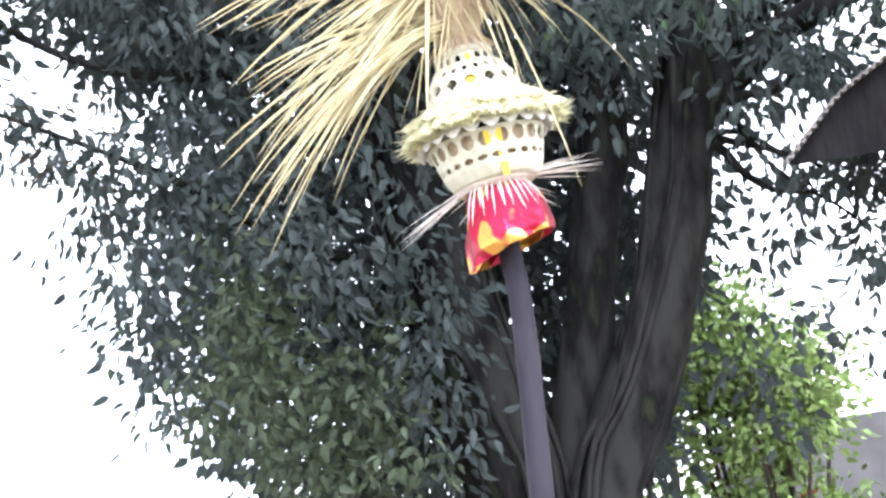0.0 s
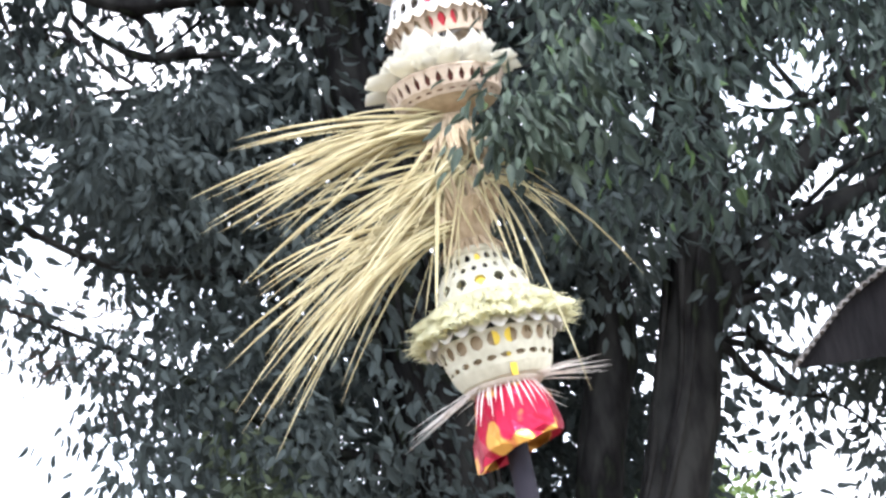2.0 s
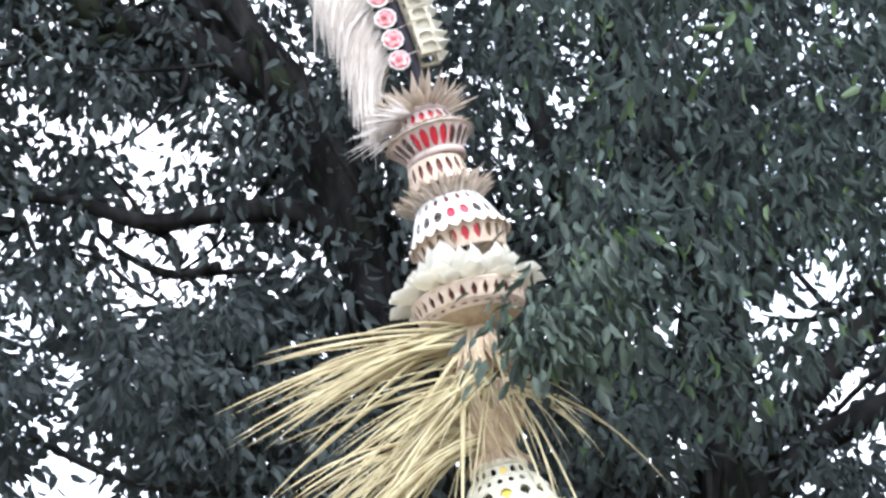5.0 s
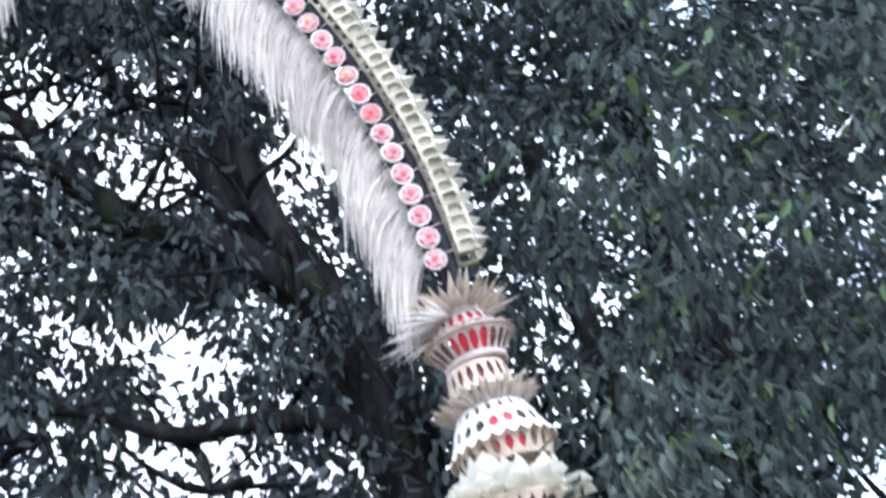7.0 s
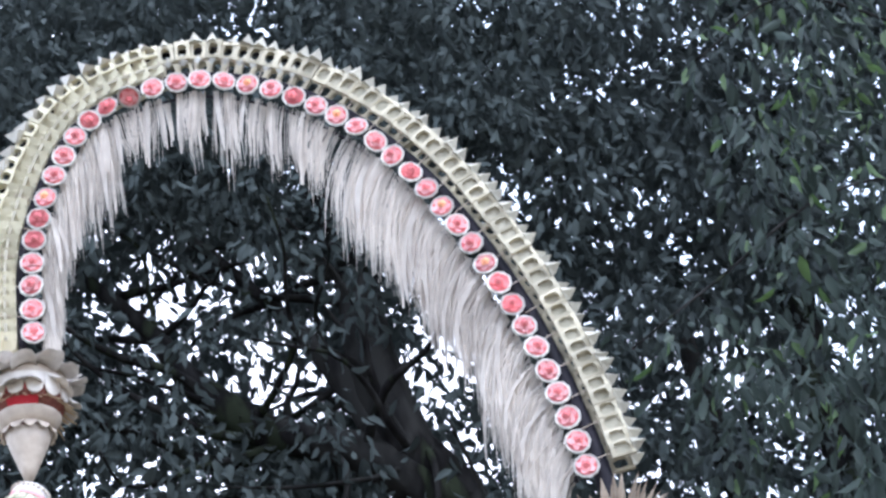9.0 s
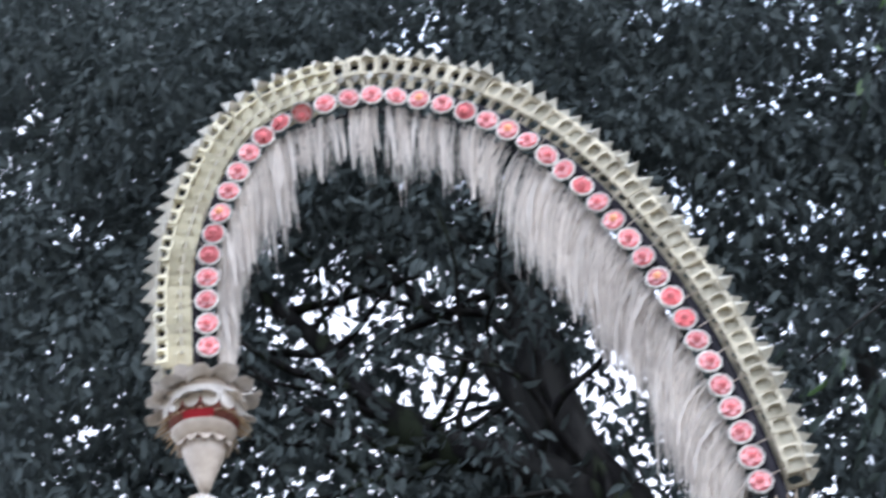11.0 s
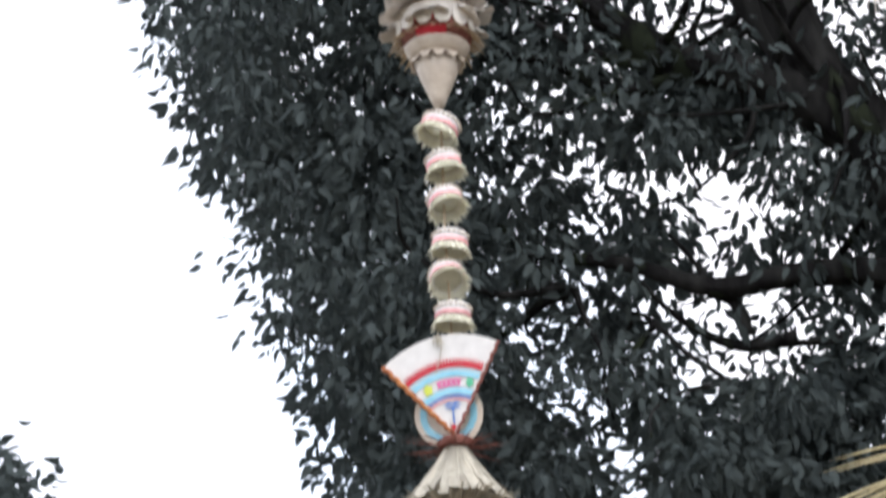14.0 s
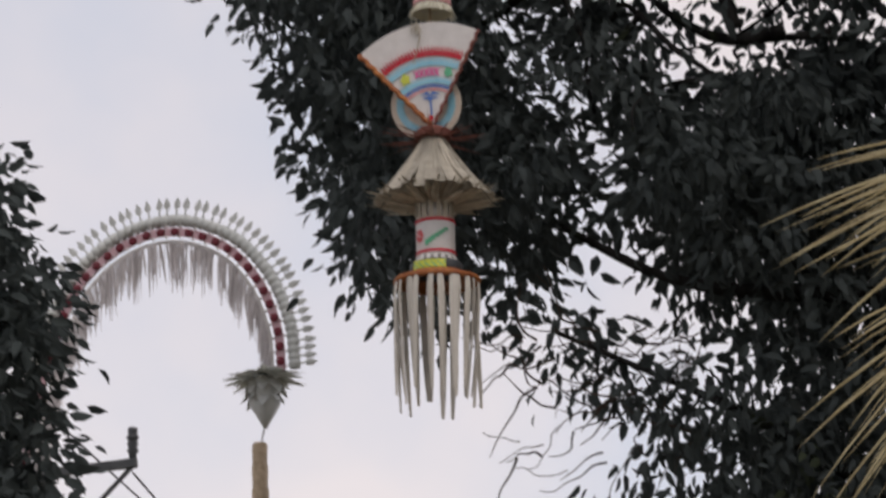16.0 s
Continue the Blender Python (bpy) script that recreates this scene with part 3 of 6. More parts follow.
pl, am, sz = twig_leaves(tree_rng, centres[deep], 13, 0.10, 0.105)
under(leaves("inner_crown", pl, am, sz, LEAF, None, tree_rng, "dark leaves deep in the crown", slim=0.50), big_tree)
low = (centres[:, 2] + 0.35 * np.sin(centres[:, 0] * 7) + tree_rng.uniform(-0.3, 0.3, len(centres)) < 3.1) & (centres[:, 0] < 0.5) & ~deep
pl, am, sz = twig_leaves(tree_rng, centres[low], 16, 0.085, 0.078)
under(leaves("lower_crown", pl, am, sz, LEAF_LOW, None, tree_rng, "greener leaves low on the crown", slim=0.44), big_tree)
pl, am, sz = twig_leaves(tree_rng, centres[~deep & ~low], 15, 0.088, 0.088, 1.2)
under(leaves("crown", pl, am, sz, LEAF, None, tree_rng, "dense dark green drooping leaves", slim=0.39), big_tree)

# finer branches that show against the gaps
roots = smooth_curve(TRUNK_2[4:11], 18) + smooth_curve(LIMB_A, 14) + smooth_curve([(2.0, 9.3, 4.4), (2.25, 9.5, 5.6), (2.1, 9.8, 7.2)], 10) + smooth_curve([(0.2, 9.4, 5.55), (-0.8, 9.5, 5.8), (-1.4, 9.6, 6.2)], 8) + smooth_curve([(2.1, 9.3, 3.75), (2.9, 9.2, 4.55), (3.3, 9.1, 5.3)], 9)
for k in range(70):
    a = roots[tree_rng.integers(len(roots))]
    d = Vector((tree_rng.normal(-0.25 if a.x < 1.4 else 0.4, 0.7), tree_rng.normal(0, 0.35), tree_rng.normal(0.25, 0.6))).normalized()
    pts, ln = [a], tree_rng.uniform(0.6, 1.7)
    for j in range(5):
        d = (d + Vector((tree_rng.normal(0, 0.28), tree_rng.normal(0, 0.2), tree_rng.normal(0, 0.28)))).normalized()
        pts.append(pts[-1] + d * ln / 5)
    if all(edge_at((q.z - 2) * 9 / q.y + 2) + 0.2 < q.x * 9 / q.y for q in pts):
        under(wooden("branchlet", (pts, tree_rng.uniform(0.014, 0.034), 0.005), None), big_tree)

# ---------------------------------------------------------------- the decorated pole and its arch
PY = 7.0
FRONT = -math.pi / 2
STEM = [(0.70, PY, 0), (0.80, PY, 1.95), (0.835, PY, 2.6), (0.825, PY, 2.9), (0.79, PY, 3.4), (0.77, PY, 4.0), (0.755, PY, 4.5), (0.72, PY, 5.0), (0.69, PY, 5.40)]
ARCH = [(0.69, 5.40), (0.645, 5.70), (0.575, 6.01), (0.49, 6.28), (0.375, 6.56), (0.235, 6.83), (0.02, 7.12), (-0.26, 7.34), (-0.60, 7.46), (-0.92, 7.41), (-1.12, 7.27), (-1.265, 6.98), (-1.335, 6.68), (-1.345, 6.28)]


def curve_frames(points, n, y, hand):
    """Places along an arch in the plane y with the way along it and the way out of it. hand: +1 if it bends to the left."""
    p = smooth_curve([(x, y, z) for x, z in points], n)
    out = []
    for i, q in enumerate(p):
        t = (p[min(i + 1, n)] - p[max(i - 1, 0)]).normalized()
        out.append((q, t, Vector((t.z, 0, -t.x)) * hand))
    return out


def sample(frames, s):
    """A place between two frames."""
    k = min(int(s), len(frames) - 2)
    (p, t, o), (p2, t2, o2) = frames[k], frames[k + 1]
    u = s - k
    return p.lerp(p2, u), t.lerp(t2, u).normalized(), o.lerp(o2, u).normalized()


def strip_along(soup, frames, off, depth, width, thick=0.006, hand=1):
    """A flat band that follows an arch: its face looks along the depth axis."""
    v, n = [], len(frames)
    for q, t, o in frames:
        for a, b in ((-width / 2, 0), (width / 2, 0), (width / 2, thick), (-width / 2, thick)):
            v.append(q + o * (off + a) + Vector((0, depth + b, 0)))
    f = [(4 * i + k, 4 * i + (k + 1) % 4, 4 * i + 4 + (k + 1) % 4, 4 * i + 4 + k) for i in range(n - 1) for k in range(4)]
    f += [(3, 2, 1, 0), (4 * n - 4, 4 * n - 3, 4 * n - 2, 4 * n - 1)]
    soup.add(v, f)


def rosette_meshes(r):
    """The white scalloped disc and the petals of a paper rosette; both face -y."""
    disc, n = Soup(), 20
    ring = lambda rad, y, sc: [(rad * (1 + sc * (k % 2)) * math.cos(2 * math.pi * k / n), y, rad * (1 + sc * (k % 2)) * math.sin(2 * math.pi * k / n)) for k in range(n)]
    v = ring(r, 0.0, -0.05) + ring(r, -0.008, -0.05) + ring(r * 0.74, -0.004, 0) + [(0, -0.004, 0)]
    f = [(k, (k + 1) % n, n + (k + 1) % n, n + k) for k in range(n)] + [(n + k, n + (k + 1) % n, 2 * n + (k + 1) % n, 2 * n + k) for k in range(n)]
    f += [(2 * n + k, 2 * n + (k + 1) % n, 3 * n) for k in range(n)] + [tuple(range(n))]
    disc.add(v, f)
    pet = Soup()
    for lay, (cnt, rad, y0) in enumerate(((5, 0.74, -0.008), (5, 0.48, -0.016))):
        for k in range(cnt):
            a = 2 * math.pi * (k + 0.37 * lay) / cnt
            c, s_ = Vector((math.cos(a), 0, math.sin(a))), Vector((-math.sin(a), 0, math.cos(a)))
            w = rad * r * 1.30 * math.pi / cnt
            pts = [Vector((0, y0, 0)), c * rad * r * 0.55 + s_ * w * 0.5 + Vector((0, y0 - 0.001, 0)), c * rad * r + s_ * w * 0.25 + Vector((0, y0 - 0.007, 0)),
                   c * rad * r - s_ * w * 0.25 + Vector((0, y0 - 0.007, 0)), c * rad * r * 0.55 - s_ * w * 0.5 + Vector((0, y0 - 0.001, 0))]
            pet.add(pts, [(0, 1, 2, 3, 4)])
    return disc, pet


def mesh_of(soup, name, mat):
    me = bpy.data.meshes.new(name)
    me.from_pydata(soup.v, [], soup.f)
    me.materials.append(mat)
    return me


def piece(name, me, parent, m, label=""):
    ob = new(name, me)
    ob.parent = parent
    ob.matrix_parent_inverse = parent.matrix_world.inverted() if parent.parent is None else Matrix()
    ob.matrix_basis = m
    return tagged(ob, label) if label else ob


def frame_matrix(q, t, o, depth=0.0, turn=None):
    """x along the arch, z out of it, y in depth."""
    y = o.cross(t)
    m = Matrix((t, y, o)).transposed().to_4x4()
    m.translation = q + Vector((0, depth, 0))
    return m


def fringe(soup, rng, frames, i0, i1, count, length, inward, width=0.0030, clump=9):
    """Hanging shredded threads between two places of an arch."""
    clumps = [(rng.uniform(i0, i1) if clump > 5 else i0 + (i1 - i0) * rng.random(), rng.uniform(0.6, 1.1), Vector((rng.uniform(-0.03, 0.03), rng.uniform(-0.03, 0.03), 0))) for _ in range(max(2, count // clump))]
    for _ in range(count):
        c_s, c_len, c_sway = rng.choice(clumps)
        s = min(max(c_s + rng.gauss(0, 0.75), 0), len(frames) - 1.01)
        k = min(int(s), len(frames) - 2)
        q = frames[k][0].lerp(frames[k + 1][0], s - k)
        o = frames[k][2]
        p0 = q - o * 0.085 + Vector((0, rng.uniform(-0.03, 0.03), 0))
        ln = length * c_len * rng.uniform(0.75, 1.1)
        push = -o * inward * rng.uniform(0.6, 1.2)
        sway = Vector((rng.uniform(-0.02, 0.02), rng.uniform(-0.03, 0.03), 0)) * 0.5 + c_sway
        path = [p0 + push * (1 - (1 - u) ** 2.2) + Vector((0, 0, -ln * (0.35 * u + 0.65 * u ** 1.6))) + sway * u for u in (0, 0.2, 0.45, 0.72, 1)]
        w = width * rng.uniform(0.6, 1.6)
        side = Vector((1, rng.uniform(-0.7, 0.7), 0)).normalized()
        v = []
        for j, p in enumerate(path):
            ww = w * (1, 1, 0.95, 0.8, 0.3)[j] * 0.5
            v += [p - side * ww, p + side * ww]
        soup.add(v, [(2 * j, 2 * j + 1, 2 * j + 3, 2 * j + 2) for j in range(4)])


rng = random.Random(11)
penjor = thing("festival_pole", "tall curved dark bamboo festival pole trimmed with cream palm leaf", "festival pole", pose(0.7, PY, 0))
bpy.context.view_layer.update()
whole = smooth_curve(STEM + [(x, PY, z) for x, z in ARCH[1:]], 140)
s = Soup()
tube(s, whole, [(0.056 - 0.039 * (i / 140) ** 1.0) * (1.06 if i % 9 == 0 else 1.0) for i in range(141)], 12)
under(s.make("pole", POLE, None, "dark jointed bamboo pole", True), penjor)
N_ARC = 160
arc = curve_frames(ARCH, N_ARC, PY, 1)

# rosettes along the inside of the bend
disc, pet = rosette_meshes(0.0485)
disc_me, pet_me = mesh_of(disc, "rosette", TOOTH), mesh_of(pet, "petals", PETAL)
pet_me2 = mesh_of(pet, "petals", PINK)
heart = Soup()
for lay in range(2):
    heart.add([((0.015 - 0.005 * lay) * (1 + 0.3 * (k % 2)) * math.cos(math.pi * k / 5 + lay), -0.021 - 0.004 * lay, (0.015 - 0.005 * lay) * (1 + 0.3 * (k % 2)) * math.sin(math.pi * k / 5 + lay)) for k in range(10)] + [(0, -0.030 - 0.003 * lay, 0)], [(k, (k + 1) % 10, 10) for k in range(10)])
well = Soup()                                          # the dark cup under the petals
well.add([(0.038 * math.cos(math.pi * k / 8), -0.006, 0.038 * math.sin(math.pi * k / 8)) for k in range(16)] + [(0, -0.005, 0)], [(k, (k + 1) % 16, 16) for k in range(16)])
well_me = mesh_of(well, "flower_cup", PETAL)
heart_me, heart_me2 = mesh_of(heart, "heart", ORANGE_HEART), mesh_of(heart, "heart", PETAL)
COUNT = 40
for k in range(COUNT):
    s_ = 3 + (N_ARC - 5.6) * k / (COUNT - 1)
    q, t, o = sample(arc, s_)
    m = Matrix.Translation(q - o * 0.052 + Vector((0, -0.05 + rng.uniform(-0.006, 0.006), 0))) @ pose(0, 0, 0, rng.uniform(-14, 8), rng.uniform(0, 360), rng.uniform(-12, 12))
    if k == 27:
        m = m @ pose(0, 0, 0, 55, 0, 10)
    r_ob = piece("rosette", disc_me, penjor, m, "white paper rosette with pink petals" if k == 0 else "")
    p_ob = new("petals", pet_me if rng.random() < 0.22 else pet_me2)
    p_ob.parent = r_ob
    w_ob = new("flower_cup", well_me)
    w_ob.parent = r_ob
    h_ob = new("heart", heart_me2 if rng.random() < 0.85 else heart_me)
    h_ob.parent = r_ob
    h_ob.matrix_basis = pose(rng.uniform(-0.004, 0.004), 0, rng.uniform(-0.004, 0.004), 0, rng.uniform(0, 360), 0)
s = Soup()
tube(s, [q - o * 0.095 + Vector((0, 0.0, 0)) for q, t, o in arc[2:-3]], [0.006] * len(arc[2:-3]), 6)
under(s.make("wire", POLE, None, "thin dark inner cane", True), penjor)

# cream trim of folded palm leaf on the outside of the bend: open cells on the rising limb, a plain band with small holes past the top
TEETH = 76
PITCH = sum((a[0] - b[0]).length for a, b in zip(arc, arc[1:])) / TEETH


def trim_link(z0, z1, hole_x, hole_z0, hole_z1, depth=0.016, name="leaf_cell", mat=None):
    """A plate from z0 to z1 with a rounded square opening through it. x runs along the arch, z out of it."""
    s, h = Soup(), PITCH * 0.5
    wide = lambda z: 1 + z * 1.1
    around = [(-1, -1), (0, -1), (1, -1), (1, 0), (1, 1), (0, 1), (-1, 1), (-1, 0)]
    rim = [(u * h * 1.02 * wide((z0 + z1) / 2 + w * (z1 - z0) / 2), (z0 + z1) / 2 + w * (z1 - z0) / 2) for u, w in around]
    soft = [0.80 if u and w else 1.0 for u, w in around]
    hole = [(u * k * h * hole_x * wide(hole_z0), (hole_z0 + hole_z1) / 2 + w * k * (hole_z1 - hole_z0) / 2) for (u, w), k in zip(around, soft)]
    front = [(x, -depth / 2, z) for x, z in rim] + [(x, -depth * 0.8, z) for x, z in hole]
    back = [(x, depth / 2, z) for x, z in rim] + [(x, depth * 0.7, z) for x, z in hole]
    f = []
    for i in range(8):
        j = (i + 1) % 8
        f += [(i, j, 8 + j, 8 + i), (16 + j, 16 + i, 24 + i, 24 + j), (8 + i, 8 + j, 24 + j, 24 + i), (j, i, 16 + i, 16 + j)]
    s.add(front + back, f)
    return mesh_of(s, name, mat or CREAM)


def trim_tooth(z0, height, half, deep, lean=0.0, name="leaf_tooth", mat=None):
    """A folded leaf pyramid that points out of the arch, its front crease proud."""
    s = Soup()
    s.add([(-half, 0.0, z0), (-half * 0.2, -deep, z0 - 0.004), (half, 0.0, z0), (half * 0.1, deep, z0), (lean, -deep * 0.15, z0 + height), (-half * 0.7, -deep * 0.5, z0 + height * 0.35), (half * 0.75, -deep * 0.45, z0 + height * 0.32)],
          [(0, 1, 5), (1, 4, 5), (1, 2, 6), (1, 6, 4), (2, 3, 4, 6), (3, 0, 5, 4), (0, 3, 2, 1)])
    return mesh_of(s, name, mat or TOOTH)


def trim_fold(z0, z1, name="leaf_fold"):
    """A broad overlapping leaf fold of the falling limb: one edge lies under its neighbour, the other stands proud."""
    s, h = Soup(), PITCH * 0.5
    v = []
    for z, lift in ((z0, 0.004), (z0 + (z1 - z0) * 0.46, 0.016), (z0 + (z1 - z0) * 0.54, 0.004), (z1, 0.010)):
        g = 1 + z * 1.1
        v += [(-h * g * 1.08, 0.002, z), (-h * g * 0.2, -lift, z), (h * g * 1.02, -lift - 0.030, z + 0.010), (h * g * 1.02, -lift - 0.024, z + 0.010), (-h * g * 1.08, 0.008, z)]
    s.add(v, [(5 * i + k, 5 * i + (k + 1) % 5, 5 * i + 5 + (k + 1) % 5, 5 * i + 5 + k) for i in range(3) for k in range(5)] + [(4, 3, 2, 1, 0), (15, 16, 17, 18, 19)])
    return mesh_of(s, name, CREAM_LIT)


cell_a = trim_link(0.046, 0.132, 0.80, 0.058, 0.116)
cell_top = trim_link(0.048, 0.136, 0.66, 0.058, 0.118)
cell_c = trim_link(0.102, 0.152, 0.66, 0.109, 0.144, 0.014, "leaf_cell", CREAM_LIT)
fold_c = trim_fold(0.008, 0.108)
tooth_a = trim_tooth(0.128, 0.054, PITCH * 0.56, 0.030, 0.006, "leaf_tooth", TOOTH_SHADED)
tooth_c = trim_tooth(0.142, 0.060, PITCH * 0.60, 0.050, 0.018, "leaf_tooth", TOOTH_LIT)
tooth_in = trim_tooth(0.0, 0.026, PITCH * 0.40, 0.018)
for depth in (-0.055, 0.06):
    s = Soup()
    strip_along(s, arc[3:-2], 0.050, depth, 0.010)
    under(s.make("inner_rail", CREAM, None), penjor)
    s = Soup()
    strip_along(s, arc[3:104], 0.124, depth - 0.010, 0.010)
    under(s.make("middle_rail", CREAM, None), penjor)
# stands in for the shaded back layer; the shade is in its colour
s = Soup()
strip_along(s, arc[3:84], 0.088, -0.052, 0.066)
under(s.make("membrane", CREAM_SHADED, None, "leaf strip coloured like the shaded back of the open cells"), penjor)
# Added dark strip: gives the small holes the shade of their depth.
s = Soup()
strip_along(s, arc[84:-2], 0.122, -0.030, 0.030)
under(s.make("lining", ROOF, None, "dark strip added to make the small holes look shaded"), penjor)
jog = lambda a, b, c: pose(rng.uniform(-a, a), rng.uniform(-a, a), rng.uniform(-a, a), rng.uniform(-b, b), rng.uniform(-b, b) * 0.5, rng.uniform(-c, c))
for k in range(TEETH):
    at = 4 + (N_ARC - 5.8) * k / (TEETH - 1)
    q, t, o = sample(arc, at)
    for depth in (-0.055, 0.06):
        m = frame_matrix(q, t, o, depth)
        if at < 103:
            piece("leaf_cell", cell_a if at < 84 else cell_top, penjor, m @ jog(0.003, 4, 3))
            piece("leaf_tooth", tooth_a, penjor, m @ jog(0.004, 9, 12))
            if at > 82 and depth < 0:
                piece("leaf_tooth", tooth_in, penjor, m @ pose(0, -0.006, 0.052, 180, 0, 0) @ jog(0.002, 10, 8))
        else:
            piece("leaf_cell", cell_c, penjor, m @ jog(0.003, 4, 3))
            piece("leaf_fold", fold_c, penjor, m @ jog(0.003, 5, 4))
            piece("leaf_tooth", tooth_c, penjor, m @ jog(0.004, 8, 9))
# thin ties that hold the trim to the pole
s = Soup()
for k in range(4, N_ARC - 4, 5):
    q, t, o = arc[k]
    a, b = q - o * 0.02 + Vector((0, -0.03, 0)), q + o * 0.07 + Vector((0, -0.058, 0))
    tube(s, [a, b], [0.0022, 0.0022], 4)
tagged(under(s.make("lacing", IVORY, None), penjor), kind="stuff")
# hanging fringe, in tufts
TUFTS = 27
for k in range(TUFTS):
    i0 = 3 + (N_ARC - 8) * k / TUFTS
    u = k / (TUFTS - 1)
    ln = 0.40 if u < 0.18 else 0.36 if u < 0.45 else 0.22 + 0.16 * rng.random() if u < 0.74 else 0.36
    if u > 0.93:
        ln = 0.30
    inward = 0.13 if u < 0.5 else 0.04 if u < 0.72 else 0.03
    s = Soup()
    thick = u < 0.42 or u > 0.74
    dense = 170 if thick else 40
    fringe(s, rng, arc, i0, i0 + (N_ARC - 8) / TUFTS * 1.08, dense, ln, inward)
    ln *= rng.uniform(0.85, 1.15)
    fringe(s, rng, arc, i0, i0 + (N_ARC - 8) / TUFTS * 1.08, 15 if thick else 6, ln * 0.95, inward, 0.017, 2)
    if rng.random() < 0.5:
        fringe(s, rng, arc, i0, i0 + 1.2, 16, ln * 1.35, inward)
    under(s.make("fringe", FRINGE, None, "pale shredded fringe" if k == 0 else ""), penjor)["kind"] = "stuff"

# ---------------------------------------------------------------- woven ornaments on the stem
LEAN = -3.0


def sector(soup, r, z0, z1, a0, a1, seg=8, r1=None):
    """A curved sheet of paper behind openings."""
    r1 = r if r1 is None else r1
    v = []
    for k in range(seg + 1):
        a = a0 + (a1 - a0) * k / seg
        for rr, zz in ((r, z0), (r1, z1), (r1 - 0.003, z1), (r - 0.003, z0)):
            v.append((rr * math.cos(a), rr * math.sin(a), zz))
    soup.add(v, [(4 * k + i, 4 * k + (i + 1) % 4, 4 * k + 4 + (i + 1) % 4, 4 * k + 4 + i) for k in range(seg) for i in range(4)])


def scallop(soup, r, z, n, drop, flare=0.0, thick=0.006, full=False):
    """A rim with n rounded lobes that hang down; full ones meet in narrow slits."""
    per = 10 if full else 6
    seg, v = n * per, []
    for k in range(seg):
        a = 2 * math.pi * k / seg
        d = drop * (0.42 + 0.58 * abs(math.sin(math.pi * k / per)) ** (0.4 if full else 1.0))
        for rr, zz in ((r, z), (r + flare, z - d), (r + flare - thick, z - d), (r - thick, z)):
            v.append((rr * math.cos(a), rr * math.sin(a), zz))
    soup.add(v, [(4 * k + i, 4 * k + (i + 1) % 4, 4 * ((k + 1) % seg) + (i + 1) % 4, 4 * ((k + 1) % seg) + i) for k in range(seg) for i in range(4)])


def petal_ring(name, mat, parent, rng, n, r, z, length, width, rise, label="", blunt=False):
    """Cupped petals round an axis, pointed or blunt, each a part of its own."""
    s = Soup()
    rows, cols = 6, 5
    for side in (0, 1):
        for i in range(rows):
            u = i / (rows - 1)
            w = width * 0.5 * math.sin(math.pi * min(1.0, 0.18 + 0.82 * u) ** 1.25) if u < 1 else 0.001
            if blunt:
                w = width * 0.5 * math.sin(math.pi * (0.14 + 0.80 * u)) ** 0.6
            for k in range(cols):
                c = (k / (cols - 1) - 0.5) * 2
                if blunt:
                    s.v.append((length * u * (1 - 0.30 * rise * u) - 0.018 * c * c * u, c * w, length * u * rise * (0.30 + 0.70 * u) + 0.34 * width * c * c - side * 0.004))
                    continue
                s.v.append((length * u * (1 - 0.25 * rise * u), c * w, length * u * rise * (0.35 + 0.65 * u) + 0.22 * width * c * c * (1 - u) - side * 0.004))
    for side in (0, 1):
        b = side * rows * cols
        for i in range(rows - 1):
            for k in range(cols - 1):
                q = (b + i * cols + k, b + i * cols + k + 1, b + (i + 1) * cols + k + 1, b + (i + 1) * cols + k)
                s.f.append(q if side == 0 else q[::-1])
    me = mesh_of(s, name, mat)
    me.polygons.foreach_set("use_smooth", [True] * len(me.polygons))
    for k in range(n):
        a = 360 * (k + rng.uniform(-0.15, 0.15)) / n
        ob = new(name, me)
        ob.parent = parent
        g = rng.uniform(0.85, 1.15)
        ob.matrix_basis = pose(0, 0, z + rng.uniform(-0.01, 0.01), 0, 0, a) @ pose(r, 0, 0, rng.uniform(-10, 10), rng.uniform(-12, 12), 0) @ Matrix.Diagonal((g, g, g, 1))
        if label and k == 0:
            tagged(ob, label)


def at_stem(z, dx=0.0, lean=LEAN):
    k = min(range(len(whole)), key=lambda i: abs(whole[i].z - z) + (0 if i < 110 else 9))
    return pose(whole[k].x + dx, PY, z, 0, lean, 0)


# upper stack: crown, flared dish, domed cover, lotus bowl
crown = thing("crown_ornament", "flaring ivory palm-leaf crown with a red-lined pierced collar", "ornament", at_stem(5.012, 0.0, -9.0) @ Matrix.Diagonal((1.04, 1.04, 0.87, 1)))
s = Soup()
ruff(s, rng, 64, 0.080, 0.245, 0.150, 0.85, 0.042, 0.32)
ruff(s, rng, 50, 0.080, 0.240, 0.145, 0.42, 0.034, 0.25)
tagged(s.make("ruff", IVORY_PINK_I, crown, "spiky ivory leaf tips"), kind="stuff")
s = Soup()
ruff(s, rng, 40, 0.085, 0.235, 0.21, 0.02, 0.022, 0.35, curl=-0.10, arc=(math.pi * 0.75, math.pi * 1.35))
tagged(s.make("side_ruff", FRILL_WHITE, crown, "white leaf spikes"), kind="stuff")
s = Soup()
lathe(s, [(0.098, 0.262), (0.108, 0.252), (0.108, 0.236), (0.104, 0.226)], 36, 0.02)
s.make("tie_band", IVORY_PINK, crown, "", True)
s = Soup()
pierced(s, 0.108, 0.226, 0.135, 0.150, 20, 0.62, 0.74, 0.006, 0.3)
s.make("pierced_collar", IVORY_PINK, crown)
s = Soup()
sector(s, 0.098, 0.226, 0.150, FRONT - 0.7, FRONT + 0.7, 10, 0.124)
